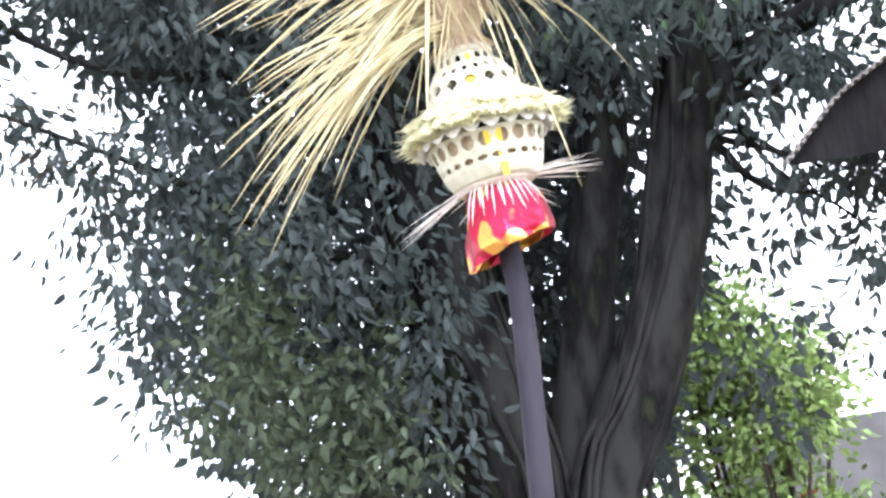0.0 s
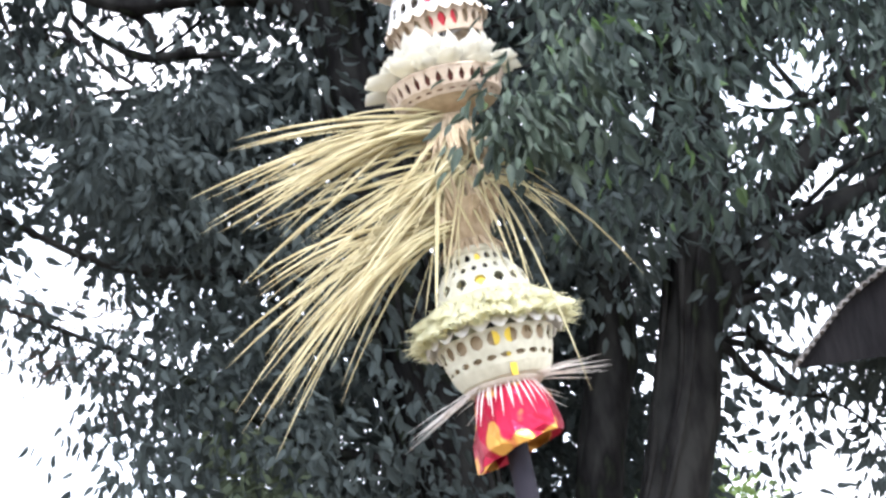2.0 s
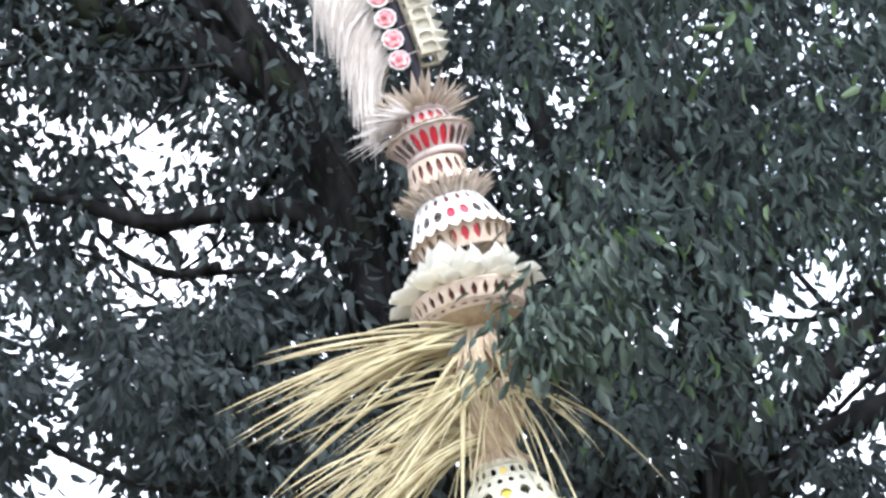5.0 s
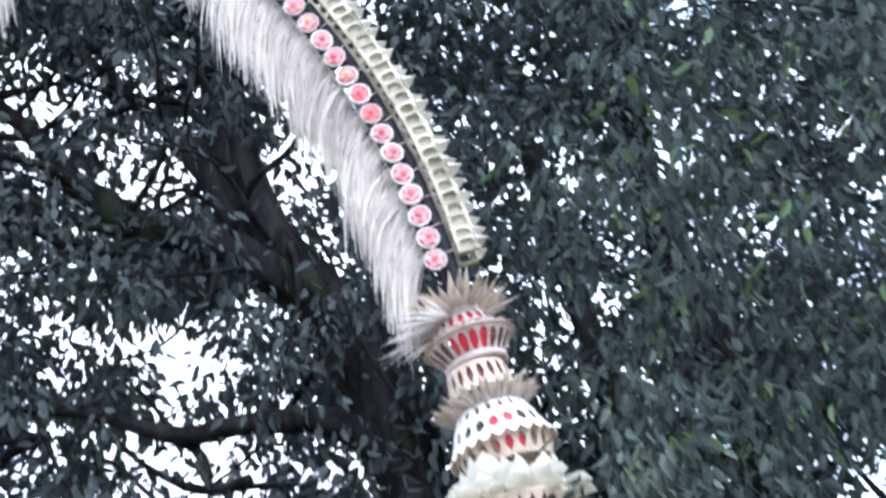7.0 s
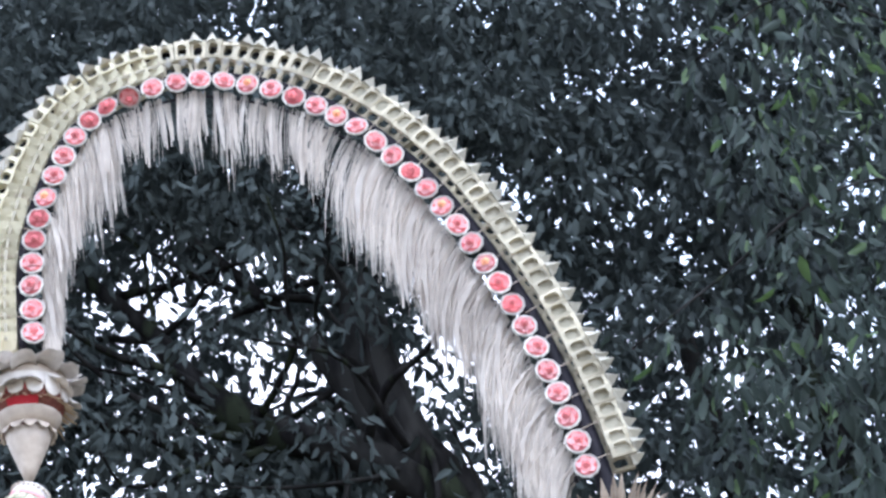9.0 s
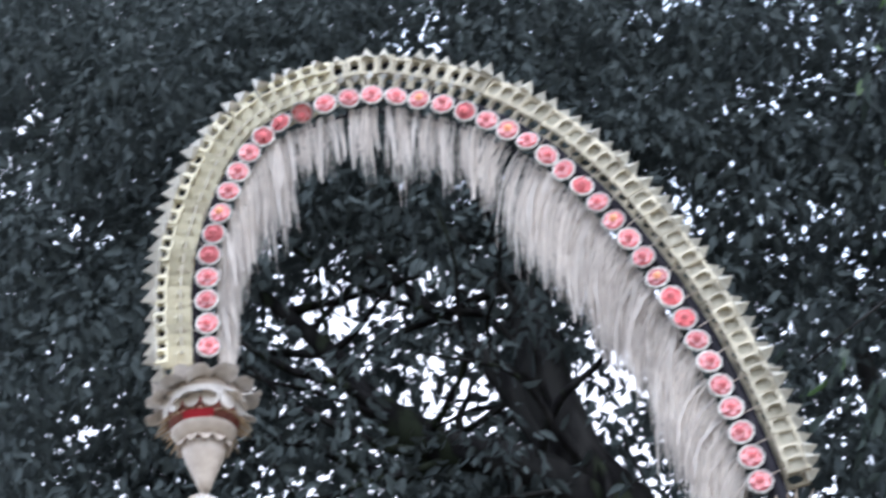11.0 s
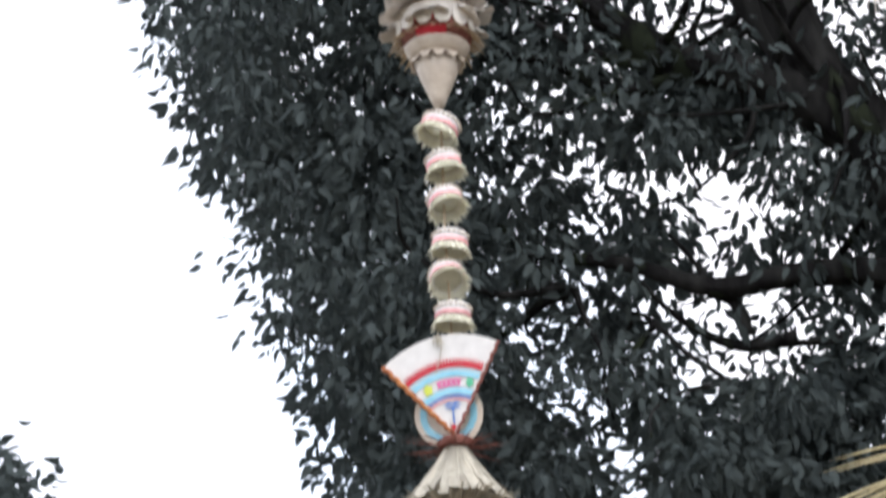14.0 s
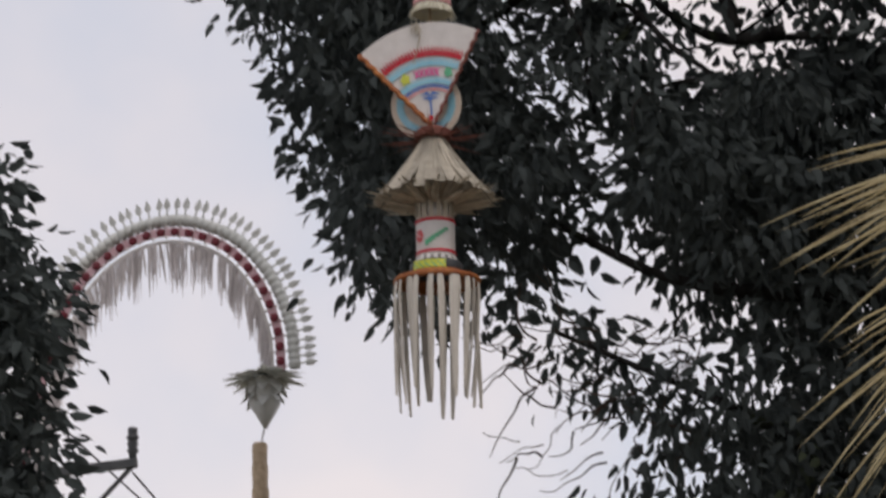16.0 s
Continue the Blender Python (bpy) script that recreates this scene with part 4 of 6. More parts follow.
s.make("red_lining", RED, crown, "bright red paper")
s = Soup()
ruff(s, rng, 74, 0.125, 0.150, 0.070, -0.25, 0.020, 0.15)
lathe(s, [(0.128, 0.152), (0.172, 0.128), (0.180, 0.118), (0.170, 0.112)], 40, 0.008, 0.03)
tagged(s.make("flange", IVORY_PINK_I, crown, "tan strip flange"), kind="stuff")
s = Soup()
pierced(s, 0.168, 0.112, 0.112, 0.020, 22, 0.82, 0.92, 0.006)
s.make("slatted_cone", IVORY_PINK, crown)
s = Soup()
sector(s, 0.158, 0.108, 0.024, FRONT - 0.62, FRONT + 0.55, 10, 0.103)
s.make("red_panel", RED, crown, "bright red paper")
s = Soup()
lathe(s, [(0.112, 0.024), (0.122, 0.016), (0.122, -0.004), (0.114, -0.010)], 36, 0.02)
s.make("lower_band", IVORY_PINK, crown, "", True)

cover = thing("domed_basket", "white pierced palm-leaf dome with red paper windows", "ornament", at_stem(4.755, 0.005, -9.0))
s = Soup()
pierced(s, 0.116, 0.245, 0.132, 0.130, 18, 0.62, 0.74, 0.006, 0.7)
s.make("neck", PEACH, cover)
s = Soup()
sector(s, 0.102, 0.240, 0.135, 0, 2 * math.pi, 24, 0.118)
s.make("neck_lining", BROWN, cover, "dark red-brown leaf lining")
s = Soup()
for lay in range(4):
    ruff(s, rng, 72, 0.120 + 0.006 * lay, 0.045 + 0.014 * lay, 0.090, 0.72 - 0.10 * lay, 0.024, 0.30)
tagged(s.make("ruff", IVORY_PINK_I, cover, "dry pinkish leaf ruff"), kind="stuff")
s = Soup()
pierced(s, 0.136, 0.062, 0.166, 0.000, 20, 0.46, 0.56, 0.007)
pierced(s, 0.166, 0.000, 0.200, -0.082, 20, 0.70, 0.66, 0.007, mid=0.50)
s.make("dome", WHITE, cover)
s = Soup()
scallop(s, 0.200, -0.080, 24, 0.036, 0.016)
s.make("scalloped_rim", IVORY, cover)
s = Soup()
pierced(s, 0.196, -0.096, 0.172, -0.190, 22, 0.66, 0.66, 0.006, 0.35)
s.make("window_band", PEACH, cover)
s = Soup()
sector(s, 0.132, 0.050, 0.006, FRONT - 0.95, FRONT + 0.30, 10, 0.150)
s.make("red_lining", BROWN, cover, "dark red paper")
s = Soup()
sector(s, 0.160, -0.010, -0.078, FRONT - 0.30, FRONT + 0.30, 8, 0.190)
s.make("red_window", RED, cover)
s = Soup()
sector(s, 0.184, -0.10, -0.185, FRONT - 0.26, FRONT + 0.34, 8, 0.162)
s.make("red_window", RED, cover, "bright red paper")
s = Soup()
sector(s, 0.166, -0.10, -0.185, 0, 2 * math.pi, 30, 0.150)
s.make("band_lining", TAN, cover, "tan leaf lining")

bowl = thing("lotus_bowl", "tan woven leaf bowl ringed with white lotus petals", "ornament", at_stem(4.395, 0.0, -4.0) @ Matrix.Diagonal((1, 1, 0.80, 1)))
petal_ring("petal", PETAL_WHITE, bowl, rng, 9, 0.090, 0.045, 0.150, 0.140, 0.95, "white cupped petal", True)
petal_ring("petal", PETAL_WHITE, bowl, rng, 11, 0.130, 0.030, 0.150, 0.135, 0.50, "", True)
petal_ring("petal", PETAL_WHITE, bowl, rng, 13, 0.175, 0.010, 0.150, 0.115, 0.12, "", True)
s = Soup()
lathe(s, [(0.226, 0.016), (0.238, 0.010), (0.240, -0.002), (0.234, -0.008)], 44, 0.014, 0.03)
s.make("rim", PEACH, bowl, "", True)
s = Soup()
pierced(s, 0.238, -0.004, 0.216, -0.082, 30, 0.52, 0.86, 0.008, -0.62)
pierced(s, 0.216, -0.082, 0.186, -0.118, 26, 0.62, 0.24, 0.008)
s.make("woven_wall", PEACH, bowl)
s = Soup()
lathe(s, [(0.186, -0.118), (0.13, -0.15), (0.07, -0.17)], 36, 0.012)
s.make("underside", TAN, bowl)
s = Soup()
lathe(s, [(0.21, 0.0), (0.20, -0.06), (0.18, -0.11)], 36, 0.004)
s.make("bowl_lining", BROWN, bowl, "red-brown leaf lining")

# lower basket
basket = thing("fringed_basket", "ivory pierced leaf basket with a pale yellow fluffy fringe", "ornament", at_stem(3.39, 0.005, -6.0))
s = Soup()
lathe(s, [(0.150, 0.49), (0.128, 0.44), (0.104, 0.39), (0.088, 0.345), (0.090, 0.315), (0.105, 0.29)], 30, 0.012, 0.14)
ruff(s, rng, 70, 0.118, 0.425, 0.13, 1.9, 0.026, 0.45)
ruff(s, rng, 40, 0.095, 0.345, 0.10, -1.2, 0.016, 0.45)
s.make("leaf_collar", TAN, basket, "flaring tan leaf collar")
s = Soup()
lathe(s, [(0.108, 0.305), (0.116, 0.295), (0.116, 0.280), (0.108, 0.274)], 30, 0.016)
s.make("top_band", CREAMY, basket, "", True)
s = Soup()
pierced(s, 0.112, 0.276, 0.122, 0.228, 18, 0.6, 0.7, 0.007)
s.make("slotted_collar", CREAMY, basket)
s = Soup()
lathe(s, [(0.122, 0.240), (0.134, 0.236), (0.142, 0.228), (0.138, 0.222)], 32, 0.014)
pierced(s, 0.140, 0.226, 0.176, 0.178, 22, 0.50, 0.50, 0.007, turn=0.1)
pierced(s, 0.176, 0.178, 0.196, 0.100, 15, 0.62, 0.62, 0.007, 0.65, turn=0.2, mid=0.45)
s.make("dome", CREAMY, basket)
s = Soup()
sector(s, 0.160, 0.182, 0.11, FRONT - 0.22, FRONT + 0.16, 6, 0.184)
s.make("gold_paper", GOLD, basket)
s = Soup()
sector(s, 0.108, 0.274, 0.232, FRONT - 0.2, FRONT + 0.2, 6, 0.116)
s.make("gold_paper", GOLD, basket, "shiny gold paper")
s = Soup()
for lay, (z_top, r_end, z_end) in enumerate(((0.118, 0.285, 0.022), (0.085, 0.312, -0.028), (0.060, 0.290, -0.034))):
    seg, rows, v, rim = 240, 7, [], []
    for k in range(seg):
        a = 2 * math.pi * k / seg
        ca, sa = math.cos(a), math.sin(a)
        for i in range(rows):
            u = i / (rows - 1)
            flute = u * (0.020 * noise.noise((4 * ca, 4 * sa, 3.3 * lay)) + 0.012 * noise.noise((13 * ca, 13 * sa, 2.1 * lay + u)))
            torn = max(0.0, u - 0.4) * (0.070 * noise.noise((7 * ca, 7 * sa, 7 + lay)) + 0.075 * noise.noise((31 * ca, 31 * sa, 4 + lay)))
            rr = 0.170 + 0.004 * lay + (r_end - 0.170) * (1 - (1 - u) ** 1.3) + torn
            v.append((rr * ca, rr * sa, z_top + (z_end - z_top) * u ** 1.25 + flute + torn * 0.3))
        rim.append((Vector(v[-1]), Vector(v[-4])))
    s.add(v, [(rows * k + i, rows * ((k + 1) % seg) + i, rows * ((k + 1) % seg) + i + 1, rows * k + i + 1) for k in range(seg) for i in range(rows - 1)])
    for edge, mid in rim:                              # shredded tips at the hem and over the face
        for p, reach in ((edge, 0.050), (mid + (edge - mid) * rng.uniform(-0.3, 0.9), 0.040)):
            out = Vector((p.x, p.y, 0)).normalized()
            side = Vector((-out.y, out.x, rng.uniform(-0.3, 0.3)))
            d = (out + Vector((0, 0, rng.uniform(-0.55, 0.25))) + side * rng.uniform(-0.5, 0.5)).normalized()
            ln = reach * rng.uniform(0.4, 1.1)
            blade(s, [p - out * 0.015, p + d * ln * 0.5, p + d * ln], rng.uniform(0.009, 0.016), side, 0.1)
tagged(s.make("fluffy_fringe", LEMON, basket, "pale yellow shredded leaf fringe", True), kind="stuff")
s = Soup()
lathe(s, [(0.160, 0.095), (0.19, 0.065), (0.235, 0.020), (0.250, -0.005), (0.23, -0.018), (0.18, -0.020)], 48, 0.02, 0.06)
s.make("fringe_bed", LEMON_BED, basket, "", True)
s = Soup()
scallop(s, 0.252, -0.022, 22, 0.052, 0.022)
lathe(s, [(0.19, -0.005), (0.252, -0.022), (0.250, -0.028)], 44, 0.01)
s.make("scalloped_rim", WHITE, basket)
s = Soup()
pierced(s, 0.232, -0.060, 0.212, -0.140, 20, 0.80, 0.74, 0.007)
pierced(s, 0.212, -0.140, 0.196, -0.195, 22, 0.72, 0.40, 0.007)
lathe(s, [(0.196, -0.195), (0.185, -0.215), (0.172, -0.235), (0.14, -0.25)], 36, 0.008)
s.make("woven_wall", CREAMY, basket)
s = Soup()
sector(s, 0.20, -0.065, -0.19, 0, 2 * math.pi, 30, 0.178)
s.make("basket_lining", TAN, basket, "brown leaf lining")
s = Soup()
sector(s, 0.224, -0.07, -0.135, FRONT - 0.16, FRONT + 0.16, 6, 0.206)
s.make("gold_paper", GOLD, basket)
s = Soup()
sector(s, 0.200, -0.16, -0.25, FRONT + 0.03, FRONT + 0.17, 4, 0.182)
s.make("gold_paper", GOLD, basket)

# foil skirt with its tie and stiff white strips
skirt = thing("foil_skirt", "crinkled red and gold foil skirt tied under the basket", "ornament", at_stem(3.13, 0.010, -6.0))
s = Soup()
seg, v = 18, []
prof = [(0.105, 0.03), (0.135, -0.02), (0.152, -0.08), (0.165, -0.15), (0.174, -0.21), (0.178, -0.245)]
for k in range(seg):
    a = 2 * math.pi * k / seg
    for i, (r, z) in enumerate(prof):
        crease = 0.036 * (i / 5 + 0.3) * noise.noise((3.5 * math.cos(a), 3.5 * math.sin(a), 0.8 * i)) + 0.010 * (i / 5) * math.sin(9 * a) + 0.016 * noise.noise((9 * math.cos(a), 9 * math.sin(a), 1.7 * i))
        drop = 0.042 * math.cos(a - math.pi) * (i / 5)
        v.append(((r + crease) * math.cos(a), (r + crease) * math.sin(a), z - drop + 0.008 * noise.noise((4 * math.cos(a), 4 * math.sin(a), 5)) * i / 5))
m_ = len(prof)
s.add(v, [(k * m_ + i, ((k + 1) % seg) * m_ + i, ((k + 1) % seg) * m_ + i + 1, k * m_ + i + 1) for k in range(seg) for i in range(m_ - 1)])
ob = s.make("foil", FOIL, skirt, "shiny red foil with gold patches")
ob.modifiers.new("thickness", "SOLIDIFY").thickness = 0.003
s = Soup()
lathe(s, [(0.125, 0.055), (0.148, 0.045), (0.155, 0.025), (0.150, 0.005), (0.130, -0.005)], 40, 0.03, 0.03)
s.make("tie_band", IVORY, skirt, "pinkish white tie", True)
s = Soup()
ruff(s, rng, 15, 0.12, 0.02, 0.29, -0.38, 0.018, 0.25, curl=-0.1, arc=(math.pi * 0.85, math.pi * 1.25))
ruff(s, rng, 15, 0.12, 0.02, 0.27, -0.04, 0.018, 0.2, curl=-0.06, arc=(-0.75, 0.1))
ruff(s, rng, 14, 0.135, 0.015, 0.12, -1.2, 0.012, 0.3, curl=-0.3, arc=(FRONT - 0.9, FRONT + 0.9))
ruff(s, rng, 12, 0.12, 0.02, 0.22, -0.3, 0.014, 0.3, arc=(0.5, 2.4))
tagged(s.make("leaf_frill", FRILL_WHITE, skirt, "stiff white leaf strips"), kind="stuff")

# palm fronds tied to the stem
def frond_bundle(label, origin, count, aims, spread, length, droop, width=0.017, base=0.05):
    """A sheaf of long narrow blades; aims: the two ways between which they fan out."""
    o = Vector(origin)
    th = thing("palm_frond_sheaf", label, "palm fronds", Matrix.Translation(o))
    for k in range(count):
        s = Soup()
        u = rng.random()
        d = Vector(aims[0]).lerp(Vector(aims[1]), u).normalized() + Vector((0, rng.choice((0, 0, -0.25)), rng.choice((0, 0, 0, 0.08)))) + Vector((rng.gauss(0, spread), rng.gauss(0, spread * 1.6), rng.gauss(0, spread)))
        d.normalize()
        ln = length[0] + (length[1] - length[0]) * rng.random() ** 1.5
        g = droop * rng.uniform(0.6, 1.3)
        p0 = Vector((rng.uniform(-base, base), rng.uniform(-base, base), rng.uniform(-base, base)))
        path = [p0 + d * ln * t + Vector((0, 0, -g * ln * t * t)) for t in (0, 0.16, 0.34, 0.52, 0.7, 0.86, 1)]
        blade(s, path, width * rng.uniform(0.55, 1.25), Vector((rng.uniform(-0.5, 0.5), rng.uniform(-0.6, 0.6), 1)), 0.3)
        s.make("blade", FROND, th)
    s = Soup()
    lathe(s, [(0.026, 0.03), (0.034, 0.0), (0.028, -0.03)], 18, 0.012, 0.1)
    s.make("binding", TAN, th, "tan leaf binding", True)
    return th


frond_bundle("long straw-coloured palm fronds sweeping out from the pole", (0.68, PY - 0.05, 4.22), 74, ((-1, -0.15, -0.05), (-1, -0.2, -0.36)), 0.085, (0.45, 1.00), 0.20, 0.0155)
frond_bundle("straw-coloured palm fronds drooping from the pole", (0.74, PY - 0.07, 4.05), 54, ((-1, -0.15, -0.28), (-0.75, -0.1, -0.72)), 0.14, (0.40, 1.02), 0.14, 0.015)
frond_bundle("thick drooping sheaf of dry yellow palm fronds", (0.66, PY - 0.07, 3.80), 96, ((-1, -0.2, -0.05), (-0.75, -0.15, -0.46)), 0.080, (0.40, 0.95), 0.46, 0.0165)
frond_bundle("sparse pale palm blades hanging beside the pole", (0.84, PY - 0.10, 3.98), 18, ((0.2, -0.45, -0.6), (0.8, -0.45, 0.0)), 0.16, (0.30, 0.62), 0.70, 0.012)
frond_bundle("pale palm blades hanging down in front of the pole", (0.75, PY - 0.10, 4.10), 30, ((-1.0, -0.15, -0.9), (0.3, -0.1, -1)), 0.13, (0.30, 0.85), 0.12, 0.018, 0.09)

# dry leaf skirts wrapped round the stem between the baskets
for z, n, ln, rise, lab in ((4.27, 54, 0.26, -1.5, "tan dry leaf skirt wrapped round the pole under the lotus bowl"), (4.02, 60, 0.24, -2.2, "pinkish dry leaf skirt wrapped round the pole above the basket")):
    wrap = thing("leaf_skirt", lab, "leaf skirt", at_stem(z))
    s = Soup()
    for lay in range(2):
        ruff(s, rng, n, 0.045 + 0.012 * lay, 0.0, ln * (1 - 0.2 * lay), rise, 0.034, 0.22)
    tagged(s.make("leaf_fringe", TAN, wrap), kind="stuff")
    s = Soup()
    lathe(s, [(0.045, 0.03), (0.066, 0.02), (0.085, -0.10), (0.095, -0.19), (0.08, -0.2)], 24, 0.012, 0.12)
    s.make("wrapping", TAN, wrap, "", True)

# ---------------------------------------------------------------- the hanging ornaments at the pole's tip
TX = -1.345

cup = thing("hanging_lotus_cup", "ivory folded-leaf cup with red petal windows hanging from the pole tip", "ornament", pose(TX + 0.014, PY, 6.10, 0, 1.5, 0))
curl = Soup()                                          # a folded, curled leaf block
n_u, n_w = 6, 4
for side in (0, 1):
    for i in range(n_u):
        u = i / (n_u - 1)
        for k in range(n_w):
            c = (k / (n_w - 1) - 0.5) * 2
            ang = u * 1.5
            curl.v.append((0.085 * math.sin(ang) * 0.9 + 0.04 * u, c * 0.052 * (1 - 0.3 * u * u), 0.075 * (1 - math.cos(ang)) * 0.55 - 0.012 * c * c - side * 0.005))
for side in (0, 1):
    b = side * n_u * n_w
    for i in range(n_u - 1):
        for k in range(n_w - 1):
            q = (b + i * n_w + k, b + i * n_w + k + 1, b + (i + 1) * n_w + k + 1, b + (i + 1) * n_w + k)
            curl.f.append(q if side == 0 else q[::-1])
curl_me = mesh_of(curl, "leaf_block", BLOCK)
for ring, (cnt, r, z, tilt) in enumerate(((13, 0.112, 0.085, 32), (14, 0.116, 0.055, 56), (9, 0.080, 0.105, 14))):
    for k in range(cnt):
        ob = new("leaf_block", curl_me)
        ob.parent = cup
        g = rng.uniform(0.78, 1.05)
        ob.matrix_basis = pose(0, 0, z + rng.uniform(-0.015, 0.015), 0, 0, 360 * (k + 0.5 * ring) / cnt + rng.uniform(-8, 8)) @ pose(r, 0, 0, rng.uniform(-25, 25), tilt + rng.uniform(-15, 15), rng.uniform(-15, 15)) @ Matrix.Diagonal((g, g, g, 1))
s = Soup()
lathe(s, [(0.03, 0.150), (0.07, 0.145), (0.09, 0.135), (0.12, 0.10), (0.15, 0.05), (0.15, 0.0), (0.12, -0.02)], 30, 0.02, 0.08)
s.make("core", IVORY, cup, "", True)
s = Soup()
ruff(s, rng, 46, 0.115, -0.035, 0.085, -0.75, 0.024, 0.25)
tagged(s.make("dry_ruff", TAN, cup, "dry tan leaf points"), kind="stuff")
s = Soup()
scallop(s, 0.160, 0.030, 13, 0.082, -0.010, 0.007, True)
s.make("lobed_collar", BLOCK, cup, "ivory rounded lobes")
s = Soup()
sector(s, 0.148, 0.020, -0.084, FRONT - 0.45, FRONT + 0.50, 10, 0.120)
s.make("red_lining", RED, cup, "bright red paper", True)
s = Soup()
lathe(s, [(0.138, 0.020), (0.134, -0.045), (0.112, -0.080)], 30, 0.008)
s.make("inner_wall", BROWN, cup, "", True)
s = Soup()
lathe(s, [(0.116, -0.080), (0.122, -0.086), (0.116, -0.100), (0.100, -0.122), (0.080, -0.132)], 32, 0.01, 0.03)
s.make("flared_collar", IVORY, cup, "", True)
s = Soup()
scallop(s, 0.084, -0.126, 12, 0.038, 0.018)
s.make("scalloped_rim", IVORY, cup)
s = Soup()
lathe(s, [(0.086, -0.150), (0.072, -0.195), (0.050, -0.250), (0.030, -0.300), (0.014, -0.340)], 28, 0.012)
s.make("cone", IVORY, cup, "smooth ivory leaf cone", True)
s = Soup()
lathe(s, [(0.078, -0.138), (0.084, -0.146), (0.082, -0.152)], 28, 0.02)
s.make("red_band", BROWN, cup, "", True)

# string of six frilled rings
ring_band, ring_line, ring_frill, ring_knots = Soup(), Soup(), Soup(), Soup()
lathe(ring_band, [(0.071, 0.030), (0.076, 0.024), (0.076, -0.024), (0.072, -0.028)], 32, 0.012)
ring_cone = Soup()
lathe(ring_cone, [(0.062, -0.010), (0.066, -0.022), (0.080, -0.056)], 32, 0.004)
lathe(ring_cone, [(0.064, -0.016), (0.03, -0.018), (0.004, -0.018)], 32, 0.003)
lathe(ring_line, [(0.0785, -0.006), (0.0800, -0.010), (0.0800, -0.020), (0.0785, -0.024)], 32, 0.006)
ruff(ring_frill, rng, 42, 0.069, -0.018, 0.056, -1.5, 0.021, 0.12)
for k in range(24):
    a = 2 * math.pi * k / 24
    c, t_ = Vector((math.cos(a), math.sin(a), 0)), Vector((-math.sin(a), math.cos(a), 0.5))
    tube(ring_knots, [c * 0.078 - t_ * 0.006 + Vector((0, 0, 0.016)), c * 0.081 + Vector((0, 0, 0.016)), c * 0.078 + t_ * 0.006 + Vector((0, 0, 0.016))], [0.0045, 0.006, 0.0045], 5)
first = thing("frilled_ring", "white braided leaf ring with a red line and a cream frill", "ornament", pose(TX, PY, 5.70), "string of frilled rings")
for name, so, mat, lab in (("band", ring_band, WHITE, ""), ("braid", ring_knots, IVORY, ""), ("red_line", ring_line, PINK, "dull red line"), ("frill", ring_frill, LEMON_PALE, "cream pointed frill"), ("frill_lining", ring_cone, LEMON_PALE, "")):
    ob = so.make(name, mat, first, lab, name == "band")
    if name in ("frill", "braid"):
        tagged(ob, kind="stuff")
first.matrix_basis = pose(TX + 0.006, PY, 5.692, -12, 20, 0) @ Matrix.Diagonal((0.9, 0.9, 0.95, 1))
for z, x, rx, ry in ((5.545, 0.0, -10, 2), (5.395, -0.002, -24, -2), (5.235, 0.008, 6, 3), (5.095, -0.012, -42, 4), (4.955, 0.002, 4, 1)):
    copy_thing(first, pose(TX + 0.008 + x, PY, z, rx * 0.85, ry, rng.uniform(0, 90)) @ Matrix.Diagonal((0.9, 0.9, 0.95, 1)))
s = Soup()
tube(s, [Vector((TX + 0.01, PY, 5.78)), Vector((TX, PY, 5.3)), Vector((TX, PY, 4.5))], [0.004] * 3, 6)
tagged(s.make("hanging_string", TAN), "thin tan string that carries the ornaments", "string")


# painted fan
def arc_band(soup, r0, r1, a0, a1, y, seg=24, thick=0.003, teeth=0, tooth=0.0):
    """A flat curved band in the x-z plane, with optional pointed teeth on its outer edge."""
    v, f = [], []
    m = seg * (2 if teeth else 1)
    for k in range(m + 1):
        a = a0 + (a1 - a0) * k / m
        out = r1 + (tooth if teeth and k % 2 else 0)
        for r, yy in ((r0, y), (out, y), (out, y + thick), (r0, y + thick)):
            v.append((r * math.cos(a), yy, r * math.sin(a)))
    for k in range(m):
        f += [(4 * k + i, 4 * k + (i + 1) % 4, 4 * k + 4 + (i + 1) % 4, 4 * k + 4 + i) for i in range(4)]
    f += [(3, 2, 1, 0), (4 * m, 4 * m + 1, 4 * m + 2, 4 * m + 3)]
    soup.add(v, f)


A0, A1 = radians(60), radians(131)
fan = thing("painted_fan", "white paper fan painted with red, blue and pink bands", "fan", pose(TX + 0.002, PY - 0.045, 4.488, 8, 0, 0))
s = Soup()
arc_band(s, 0.004, 0.355, A0, A1, 0.0, 30, 0.005)
s.make("sheet", WHITE, fan)
for name, r0, r1, mat, teeth, tooth, lab in (("red_band", 0.240, 0.250, RED, 26, 0.024, "red toothed band"), ("blue_band", 0.207, 0.219, PALE_BLUE, 24, 0.018, ""), ("blue_band", 0.147, 0.158, PALE_BLUE, 18, 0.016, ""),
                                             ("pink_band", 0.124, 0.130, PINK, 0, 0, ""), ("dark_band", 0.135, 0.138, BLUE, 16, 0.008, "")):
    s = Soup()
    arc_band(s, r0, r1, A0 + 0.05, A1 - 0.05, -0.004, teeth or 24, 0.003, teeth, tooth)
    s.make(name, mat, fan, lab)
s = Soup()
